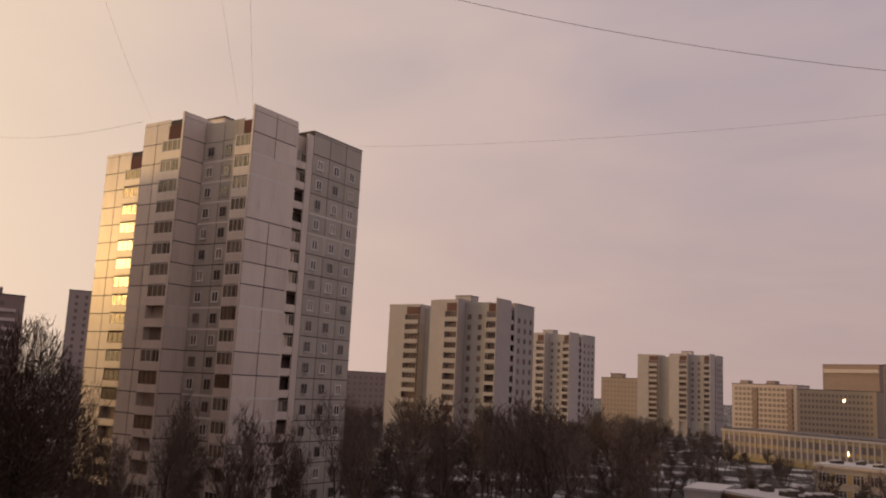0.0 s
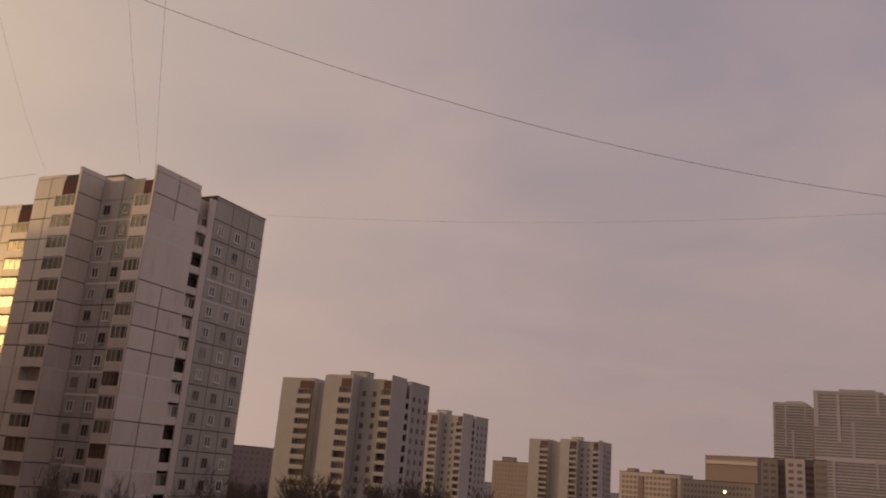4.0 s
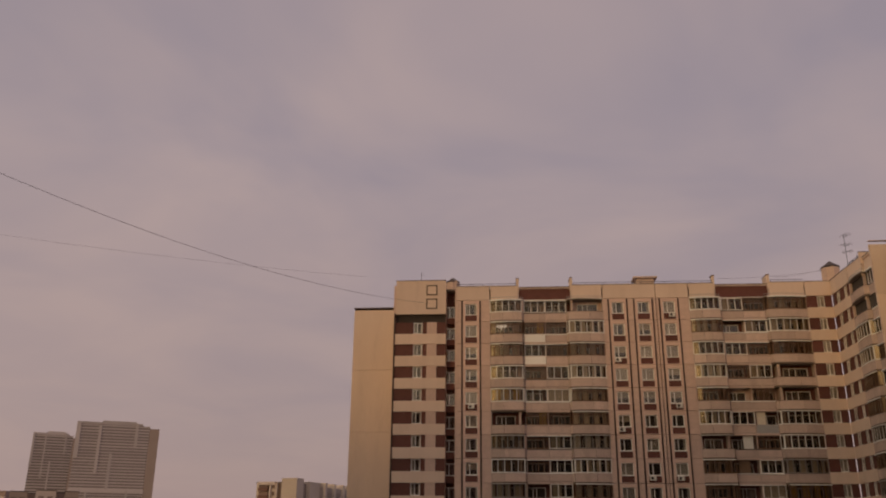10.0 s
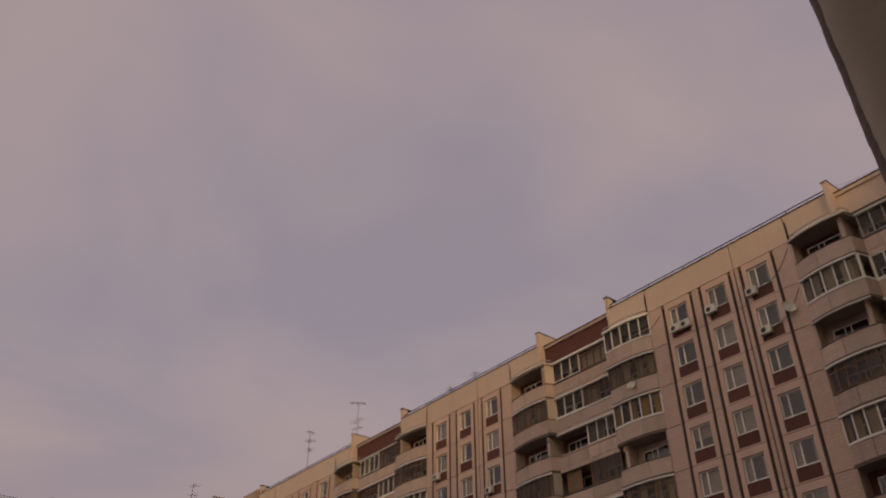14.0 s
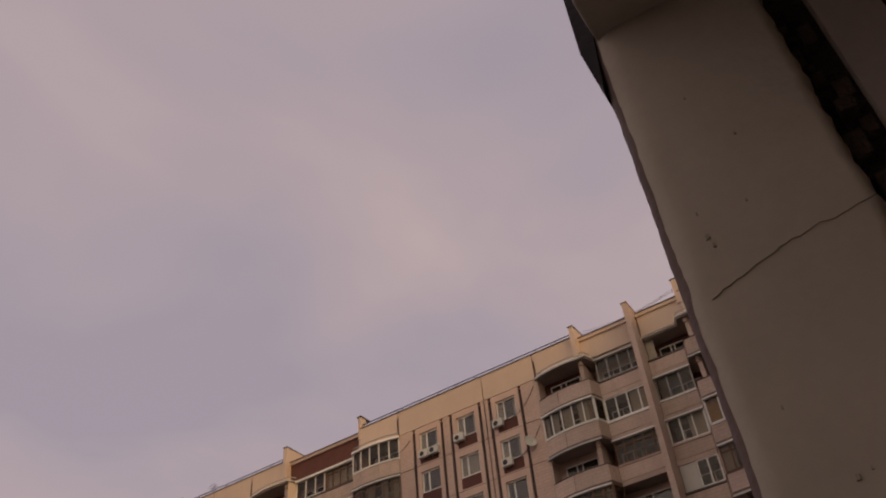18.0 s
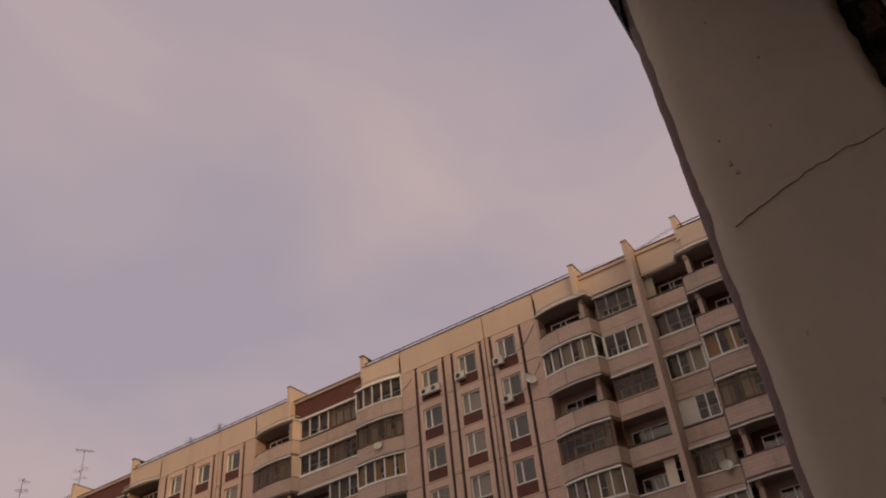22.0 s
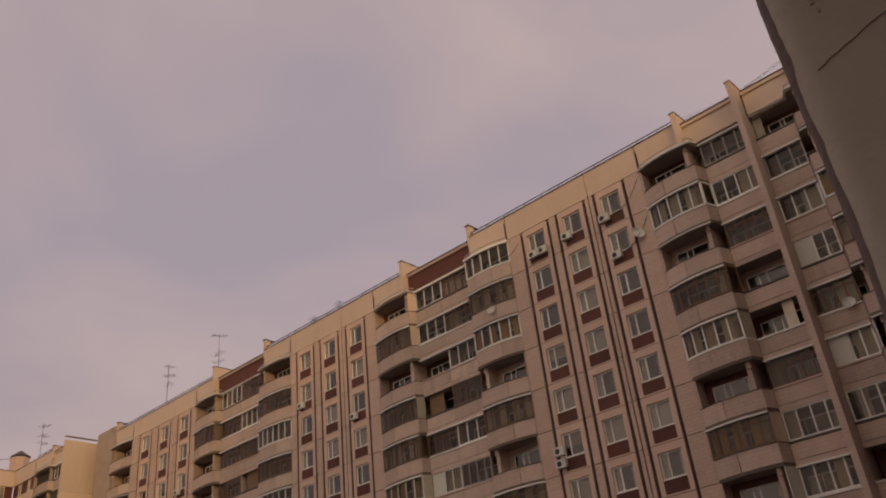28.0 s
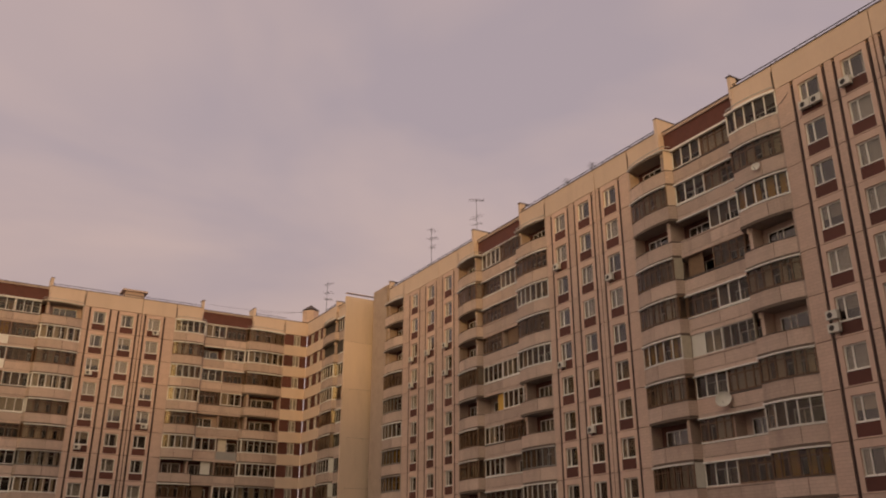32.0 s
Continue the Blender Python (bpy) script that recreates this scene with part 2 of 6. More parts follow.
def mesh_of(name, boxes=(), material=None, prisms=()):
    """One mesh from boxes (x0, y0, z0, x1, y1, z1) and upright prisms (plan points, z0, z1)."""
    v, f = [], []
    for x0, y0, z0, x1, y1, z1 in boxes:
        k = len(v)
        v += [(x, y, z) for x in (x0, x1) for y in (y0, y1) for z in (z0, z1)]
        f += [(k, k + 1, k + 3, k + 2), (k + 4, k + 6, k + 7, k + 5), (k, k + 4, k + 5, k + 1), (k + 2, k + 3, k + 7, k + 6), (k, k + 2, k + 6, k + 4), (k + 1, k + 5, k + 7, k + 3)]
    for pts, z0, z1 in prisms:
        area = sum(a[0] * b[1] - b[0] * a[1] for a, b in zip(pts, pts[1:] + pts[:1]))
        pts = pts if area > 0 else pts[::-1]
        k, n = len(v), len(pts)
        v += [(*p, z0) for p in pts] + [(*p, z1) for p in pts]
        f += [tuple(range(k + n - 1, k - 1, -1)), tuple(range(k + n, k + 2 * n))]
        f += [(k + i, k + (i + 1) % n, k + n + (i + 1) % n, k + n + i) for i in range(n)]
    me = bpy.data.meshes.new(name)
    me.from_pydata(v, [], f)
    if material:
        me.materials.append(material)
    return me


def lattice(name, xs, zs, solid, y0, y1, material, bend=None):
    """Connected frame: cells of a grid that solid(i, j) names, from depth y0 to y1, laid along bend(x, y) if given."""
    v, f, at = [], [], {}

    def vid(i, j, k):
        if (i, j, k) not in at:
            x, y = xs[i], (y0, y1)[k]
            at[i, j, k] = len(v)
            v.append((*(bend(x, y) if bend else (x, y)), zs[j]))
        return at[i, j, k]

    on = {(i, j) for i in range(len(xs) - 1) for j in range(len(zs) - 1) if solid(i, j)}
    for i, j in on:
        f.append((vid(i, j, 0), vid(i + 1, j, 0), vid(i + 1, j + 1, 0), vid(i, j + 1, 0)))
        f.append((vid(i, j, 1), vid(i, j + 1, 1), vid(i + 1, j + 1, 1), vid(i + 1, j, 1)))
        if (i - 1, j) not in on:
            f.append((vid(i, j, 0), vid(i, j + 1, 0), vid(i, j + 1, 1), vid(i, j, 1)))
        if (i + 1, j) not in on:
            f.append((vid(i + 1, j, 0), vid(i + 1, j, 1), vid(i + 1, j + 1, 1), vid(i + 1, j + 1, 0)))
        if (i, j - 1) not in on:
            f.append((vid(i, j, 0), vid(i, j, 1), vid(i + 1, j, 1), vid(i + 1, j, 0)))
        if (i, j + 1) not in on:
            f.append((vid(i, j + 1, 0), vid(i + 1, j + 1, 0), vid(i + 1, j + 1, 1), vid(i, j + 1, 1)))
    me = bpy.data.meshes.new(name)
    me.from_pydata(v, [], f)
    me.materials.append(material)
    return me


def ribbon(pts, inward, thick):
    """Plan outline of a band along the points, thick metres deep towards inward."""
    out = []
    for i, p in enumerate(pts):
        a, c = Vector(pts[max(0, i - 1)]), Vector(pts[min(len(pts) - 1, i + 1)])
        d = (c - a).normalized()
        out.append((p[0] - d.y * inward * thick, p[1] + d.x * inward * thick))
    return list(pts) + out[::-1]


def put(name, me, parent=None, loc=(0, 0, 0), rz=0.0, label=""):
    ob = new(name, me)
    ob.parent = parent
    ob.location = loc
    if rz:
        ob.rotation_euler = (0, 0, radians(rz))
    if label:
        ob["label"] = label
    return ob


def thing(name, m, label, category, group="", kind=""):
    ob = new(name)
    ob.matrix_world = m
    return tagged(ob, label, category, group, kind)


def strip_along(p, q, inward, thick):
    """Plan quad along p to q, thick metres deep towards the side of inward (+1 left of the way)."""
    d = Vector((q[0] - p[0], q[1] - p[1])).normalized()
    nrm = Vector((-d.y, d.x)) * inward * thick
    return [tuple(p), tuple(q), (q[0] + nrm.x, q[1] + nrm.y), (p[0] + nrm.x, p[1] + nrm.y)]


FLOORS = 17
TOPC = EYE + 27.67  # middle of the top row of windows
PITCH = 2.8
ROOFZ = EYE + 30.74


def zc(n):
    return TOPC - PITCH * (FLOORS - n)


# ---- windows of the panel house ----
def window_kit(w, h, split, frame_mat, curtain, glass, three=False):
    """Frame, panes and curtain of a window; split: share of the narrow light."""
    t, d = 0.09, 0.09
    xs = [-w / 2, -w / 2 + w * split, w / 2] if not three else [-w / 2, -w / 6, w / 6, w / 2]
    cuts = [xs[0], xs[0] + t] + [c for x in xs[1:-1] for c in (x - t / 2, x + t / 2)] + [xs[-1] - t, xs[-1]]
    kit = {"frame": lattice("window", cuts, [-h / 2, -h / 2 + t, h / 2 - t, h / 2], lambda i, j: i % 2 == 0 or j != 1, 0, d, frame_mat), "panes": [], "curtain": None}
    for a, b in zip(xs, xs[1:]):
        kit["panes"].append((mesh_of("pane", [(-(b - a) / 2 + t * 0.5, 0, -h / 2 + t, (b - a) / 2 - t * 0.5, 0.012, h / 2 - t)], glass), (a + b) / 2))
    cb = []
    if curtain == "full":
        cb = [(-w / 2 + i * w / 9, 0.2 + 0.03 * (i % 2), -h / 2, -w / 2 + (i + 1) * w / 9, 0.22 + 0.03 * (i % 2), h / 2) for i in range(9)]
    elif curtain == "half":
        cb = [(x, 0.2 + 0.03 * (i % 2), -h / 2, x + w / 9, 0.22 + 0.03 * (i % 2), h / 2) for i, x in enumerate([-w / 2, -w / 2 + w / 9, w / 2 - 2 * w / 9, w / 2 - w / 9])]
    elif curtain == "blind":
        cb = [(-w / 2, 0.2, -h * 0.05, w / 2, 0.215, h / 2)]
    if cb:
        kit["curtain"] = mesh_of("curtain", cb, CURTW if curtain != "blind" else CURT)
    return kit


WK = [window_kit(1.46, 1.46, sp, WHITE, c, GLASS) for sp, c in ((0.36, "half"), (0.36, "full"), (0.36, "full"), (0.36, "half"), (0.36, "blind"), (0.36, ""))]
WSILL = mesh_of("sill", [(-0.80, -0.10, -0.03, 0.80, 0.1, 0.015)], FLASH)


def window(parent, x, y, z, r, kits=WK, sill=WSILL):
    kit = kits[r % len(kits)]
    w = put("window", kit["frame"], parent, (x, y, z))
    for me, dx in kit["panes"]:
        put("pane", me, w, (dx, 0.04, 0))
    if z < LOWDETAIL:
        return w
    if kit["curtain"]:
        put("curtain", kit["curtain"], w)
    if sill:
        put("sill", sill, w, (0, -0.02, -0.74))
    return w


SUR = 1.03  # half width of the cream surround
CREAMR = mat("pale_surround", (0.68, 0.50, 0.425), 0.85, 0.08, 0.9, 16, stain=0.2, obvar=0.05, streak=True)
RING = lattice("surround", [-SUR, -0.73, 0.73, SUR], [-1.595, -1.52, 0.73, 1.165], lambda i, j: not (i == 1 and j == 1), 0, 0.45, CREAMR)
APRON = mesh_of("brown_apron", [(-0.73, 0.035, -1.52, 0.73, 0.4, -0.755)], BROWN)
LOWZ = 0.0
LOWDETAIL = 17.0  # lower floors, which stay out of sight, are plainer


def window_wall(b, s0, s1, cols, r0=0):
    """Wall with columns of windows between brown stripes, floor by floor, and the parapet over it."""
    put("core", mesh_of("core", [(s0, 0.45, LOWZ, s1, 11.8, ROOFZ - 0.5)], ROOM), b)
    edges = []
    for i, c in enumerate(cols):
        st = mesh_of("stripe", [(-0.07, 0.01, LOWZ, 0.07, 0.3, zc(17) + 0.95)], STRIPE)
        put("stripe", st, b, (c - SUR - 0.10, 0, 0))
        put("stripe", st, b, (c + SUR + 0.10, 0, 0))
        edges.append((c - SUR - 0.2, c + SUR + 0.2))
    bounds = [s0] + [e for pair in edges for e in pair] + [s1]
    piers = [(bounds[i], bounds[i + 1]) for i in range(0, len(bounds), 2) if bounds[i + 1] - bounds[i] > 0.06]
    seam = (cols[-2] + cols[-1]) / 2 if len(cols) > 1 else None
    if seam:  # sealed joint between two house sections
        p, q = next(e for e in piers if e[0] < seam < e[1])
        piers.remove((p, q))
        piers += [(p, seam - 0.03), (seam + 0.03, q)]
    pier_me = [mesh_of("wall_panel", [(0.012, 0, -1.59, q - p - 0.012, 0.45, 1.165)], CREAM) for p, q in piers]
    low = [(p + 0.012, 0, zc(n) - 1.605, q - 0.012, 0.45, zc(n) + 1.175) for n in range(1, FLOORS) if zc(n) < LOWDETAIL for p, q in piers]
    low += [(c + x0, 0.004, zc(n) + z0, c + x1, 0.45, zc(n) + z1) for n in range(1, FLOORS) if zc(n) < LOWDETAIL for c in cols for x0, x1, z0, z1 in ((-SUR, -0.73, -1.6, 1.18), (0.73, SUR, -1.6, 1.18), (-0.73, 0.73, 0.73, 1.18), (-0.73, 0.73, -1.6, -0.74))]
    put("lower_wall", mesh_of("lower_wall", low, CREAM), b)
    lowin = []
    for n in range(1, FLOORS + 1):
        z = zc(n)
        if z < LOWDETAIL:
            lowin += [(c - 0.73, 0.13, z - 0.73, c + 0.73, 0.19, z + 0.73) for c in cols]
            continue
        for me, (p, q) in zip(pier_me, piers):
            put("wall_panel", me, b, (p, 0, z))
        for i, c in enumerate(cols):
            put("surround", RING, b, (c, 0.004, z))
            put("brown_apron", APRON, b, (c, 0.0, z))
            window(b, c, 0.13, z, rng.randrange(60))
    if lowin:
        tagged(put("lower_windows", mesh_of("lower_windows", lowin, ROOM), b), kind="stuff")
    parapet(b, s0, s1, [s0, seam, s1] if seam else [s0, s1])


def parapet(b, s0, s1, cuts, y=0.0, z0=None, z1=None):
    z0, z1 = z0 or zc(17) + 1.19, z1 or ROOFZ
    for p, q in zip(cuts, cuts[1:]):
        put("parapet_panel", mesh_of("parapet_panel", [(p + 0.03, y, z0 + 0.015, q - 0.03, y + 0.35, z1 - 0.05)], CREAMT), b)
    put("coping", mesh_of("coping", [(s0, y - 0.06, z1 - 0.046, s1, y + 0.42, z1)], COPING), b)
    posts = [(x, y + 0.1, z1, x + 0.04, y + 0.14, z1 + 0.28) for x in np.arange(s0 + 0.3, s1, 1.5)]
    put("roof_rail", mesh_of("roof_rail", posts + [(s0, y + 0.095, z1 + 0.26, s1, y + 0.145, z1 + 0.31)], DARKM), b)


# ---- balconies ----
PARH = 1.02


def glazing(parent, pts, z0, z1, fm, style, gl=None, lights=3):
    """One bent frame with its panes along the plan points."""
    t, h = 0.08, z1 - z0
    key = (tuple(pts), round(h, 3), fm.name, style, lights)
    if key not in GLZ:
        run = [0.0]
        for a, c in zip(pts, pts[1:]):
            run.append(run[-1] + math.dist(a, c))
        total = run[-1]

        def bend(x, y):
            k = max(i for i in range(len(run) - 1) if run[i] <= x + 1e-6)
            u = (x - run[k]) / (run[k + 1] - run[k])
            a, c = Vector(pts[k]), Vector(pts[k + 1])
            d = (c - a).normalized()
            p = a.lerp(c, u)
            return (p.x - d.y * y, p.y + d.x * y)

        n = max(1, round(total / (1.7 / lights)))
        bars = [(max(0, total * i / n - t / 2), min(total, total * i / n + t / 2)) for i in range(n + 1)]
        bars[0], bars[-1] = (0, t), (total - t, total)
        cuts = sorted({round(c, 4) for b in bars for c in b} | {round(r, 4) for r in run[1:-1]})
        zs = [0, t, h - t, h] if style != "bar" else [0, t, h * 0.70, h * 0.70 + t * 0.8, h - t, h]

        def solid(i, j):
            m = (cuts[i] + cuts[i + 1]) / 2
            return j % 2 == 0 or any(b[0] < m < b[1] for b in bars)

        GLZ[key] = (lattice("glazing", cuts, zs, solid, -t / 2, t / 2, fm, bend), lattice("panes", cuts, zs, lambda i, j: not solid(i, j), -0.008, 0.008, gl or CLOUDY, bend))
    f, p = GLZ[key]
    g = put("glazing", f, parent, (0, 0, z0))
    tagged(put("panes", p, g), kind="stuff")


def raw_mesh(name, v, f, material):
    me = bpy.data.meshes.new(name)
    me.from_pydata(v, [], f)
    me.materials.append(material)
    return me


GLZ = {}
MESHES = {}


def cached(key, make):
    if key not in MESHES:
        MESHES[key] = make()
    return MESHES[key]


def back_wall(b, s0, s1, z, y, r):
    """Wall behind a balcony: brown or cream, with a door and a window."""
    w = s1 - s0
    me = cached(("back", round(w, 2), r > 0), lambda: mesh_of("back_wall", [(0, 0, -1.6, w, 0.15, 1.18)], BROWN if r else CREAM2))
    bw = put("back_wall", me, b, (s0, y, z))
    k = cached(("bk", round(w, 2)), lambda: (
        mesh_of("door_frame", [(w * 0.16, -0.05, -1.5, w * 0.16 + 0.07, 0, 0.75), (w * 0.16 + 0.68, -0.05, -1.5, w * 0.16 + 0.75, 0, 0.75), (w * 0.16, -0.05, 0.68, w * 0.85, 0, 0.75), (w * 0.16, -0.05, -0.7, w * 0.85, 0, -0.63), (w * 0.5, -0.05, -0.63, w * 0.5 + 0.07, 0, 0.68), (w * 0.85 - 0.07, -0.05, -0.63, w * 0.85, 0, 0.68)], WHITE),
        mesh_of("pane", [(w * 0.16 + 0.07, -0.03, -0.63, w * 0.85 - 0.07, -0.015, 0.68)], GLASS),
        # dark sheet in place of the shaded room behind the pane
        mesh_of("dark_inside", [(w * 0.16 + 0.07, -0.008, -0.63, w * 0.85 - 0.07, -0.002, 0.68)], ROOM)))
    put("door_frame", k[0], bw)
    put("pane", k[1], bw)
    put("dark_inside", k[2], bw)


def frame_of(state):
    """Frame material and glazing style for a letter: w white plastic, b brown wood, g grey metal."""
    return {"w": (WHITE, "", 2.2), "b": (WOODF, "bar", 2.8), "g": (GREYF, "", 2.4)}[state]


def pick_state():
    r = rng.random()
    return "o" if r < 0.26 else ("w" if r < 0.60 else ("b" if r < 0.86 else "g"))


def balcony_bay(b, s0, s1, deep, ylog=0.35, states="", screens=""):
    """Column of shallow bowed balconies that swing past the party wall and turn back to the loggias; deep: the side
    (-1 left, 1 right) of the loggias. states: top floor first, o open, w, b, g glazed, p half panelled."""
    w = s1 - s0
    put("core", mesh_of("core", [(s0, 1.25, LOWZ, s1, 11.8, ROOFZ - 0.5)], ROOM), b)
    flat = (s0, s0 + 0.14) if deep > 0 else (s1 - 0.14, s1)
    put("bay_side", mesh_of("bay_side", [(flat[0], 0.0, LOWZ, flat[1], 1.25, ROOFZ - 0.5)], CREAM2), b)
    over = 0.45
    pts = [(0.03, 0.03), (w * 0.2, -0.17), (w * 0.46, -0.32), (w * 0.78, -0.37), (w + over, -0.26)]
    inner = (w + over + 0.26, ylog - 0.02)
    full = [(0.0, 1.2)] + pts + [inner, (w + 0.1, ylog), (w + 0.1, 1.2)]
    if deep < 0:
        pts, full, inner = [(w - x, y) for x, y in pts][::-1], [(w - x, y) for x, y in full], (w - inner[0], inner[1])
    corner = pts[-1] if deep > 0 else pts[0]
    edge = pts + [inner] if deep > 0 else [inner] + pts
    slab = mesh_of("balcony", prisms=[(full, -0.16, 0.0)], material=UNDER)
    segs = list(zip(pts, pts[1:]))
    sd = (corner, inner)
    inw = 1 if deep > 0 else -1

    def bent(run, side, thick, z0, z1, name, material, gap=0.02):
        a, c = Vector(run[0][0]), Vector(run[-1][1])
        d0, d1 = (Vector(run[0][1]) - a).normalized() * gap, (c - Vector(run[-1][0])).normalized() * gap
        line = [tuple(a + d0)] + [r[1] for r in run[:-1]] + [tuple(c - d1)]
        return mesh_of(name, prisms=[(ribbon(line, side, thick), z0, z1)], material=material)

    pan = [bent(segs[:2], 1, 0.07, 0.03, PARH, "parapet", CREAM2), bent(segs[2:], 1, 0.07, 0.03, PARH, "parapet", CREAM2), bent([sd], inw, 0.07, 0.03, PARH, "parapet", CREAM2)]
    # coloured dark for the shadow line under the parapet
    lip = mesh_of("slab_edge", prisms=[(ribbon(edge, -1, 0.03), -0.17, 0.012)], material=DARKCON)
    rails = [mesh_of("rail", prisms=[(ribbon(edge, -1, 0.04), PARH - 0.01, PARH + 0.03)], material=m) for m in (COPING, FLASH)]
    hood = {m.name: mesh_of("hood", prisms=[(ribbon(pts, -1, 0.17), PITCH - 0.275, PITCH - 0.172)], material=m) for m in (FLASH, GALV)}
    screen = {k: mesh_of("side_screen", prisms=[(strip_along(sd[0], sd[1], inw, 0.05), PARH + 0.03, PITCH - 0.17)], material=m) for k, m in (("c", CREAMT), ("w", ACW), ("y", CURT))}
    half = [segs[2:], segs[:2]][0 if deep > 0 else 1]
    board = mesh_of("closed_panel", prisms=[(ribbon([half[0][0]] + [c for a, c in half], 1, 0.05), PARH + 0.03, PITCH - 0.17)], material=ACW)
    cx = w + 0.06 if deep > 0 else -0.06
    corbel = mesh_of("corbel", prisms=[([(cx + 0.13 * math.cos(k * math.tau / 8), 0.02 + 0.13 * math.sin(k * math.tau / 8)) for k in range(8)], PITCH - 0.52, PITCH - 0.17)], material=CREAMT)
    low = []
    for n in range(FLOORS, 0, -1):
        z = zc(n) - 1.5
        k = FLOORS - n
        if z < LOWDETAIL:
            low += [(full, z - 0.16, z), (ribbon(edge, 1, 0.07), z + 0.03, z + PARH)]
            continue
        st = states[k] if k < len(states) else pick_state()
        ba = put("balcony", slab, b, (s0, 0, z))
        put("slab_edge", lip, ba)
        for p in pan:
            put("parapet", p, ba)
        put("rail", rails[1 if st in "wp" else 0], ba)
        back_wall(b, s0 + 0.06, s1 - 0.06, zc(n), 1.0, rng.randrange(4))
        if n < FLOORS or st == "o":
            put("corbel", corbel, ba)
        if st == "o":
            if k < len(screens) and screens[k] in screen:
                put("side_screen", screen[screens[k]], ba)
            if rng.random() < 0.3:
                put("hood", hood[GALV.name], ba)
            continue
        fm, style, lights = frame_of("w" if st == "p" else st)
        run = pts
        if st == "p":
            put("closed_panel", board, ba)
            other = segs[:2] if deep > 0 else segs[2:]
            run = [other[0][0]] + [c for a, c in other]
        glazing(ba, run, PARH + 0.04, PITCH - 0.17, fm, style, lights=lights)
        sc = screens[k] if k < len(screens) else rng.choice("cw--y----")
        if sc in screen:
            put("side_screen", screen[sc], ba)
        else:
            glazing(ba, list(sd), PARH + 0.04, PITCH - 0.17, fm, "", lights=2)
        put("hood", hood[FLASH.name if st in "wbp" else GALV.name], ba)
        if rng.random() < 0.8:
            cur = cached(("bcur", round(w, 2), deep), lambda: [mesh_of("curtain", prisms=[(strip_along((a[0], a[1] + 0.22), (a[0] * 0.45 + c[0] * 0.55, a[1] * 0.45 + c[1] * 0.55 + 0.22), 1, 0.03), PARH + 0.1, PITCH - 0.22) for a, c in segs], material=m) for m in (CURT, CURT, CURTW, CURTB, CURTB, CURTY)])
            put("curtain", rng.choice(cur), ba)
    if low:
        tagged(put("lower_balconies", mesh_of("lower_balconies", prisms=[(q, a, c) for q, a, c in low], material=CREAM2), b, (s0, 0, 0)), kind="stuff")
    # roof over the top balcony and the parapet above it
    zt = zc(17) + 1.14
    put("top_roof", mesh_of("top_roof", prisms=[(full, -0.10, 0.0)], material=UNDER), b, (s0, 0, zt))
    put("top_flashing", mesh_of("top_flashing", prisms=[(ribbon(edge, -1, 0.13), 0.0, 0.07)], material=FLASH), b, (s0, 0, zt))
    put("top_rail", mesh_of("top_rail", prisms=[(ribbon(edge, 1, 0.05), 0.33, 0.38)], material=GALV), b, (s0, 0, zt))
    parapet(b, s0, s1, [s0, s1], z0=zt)


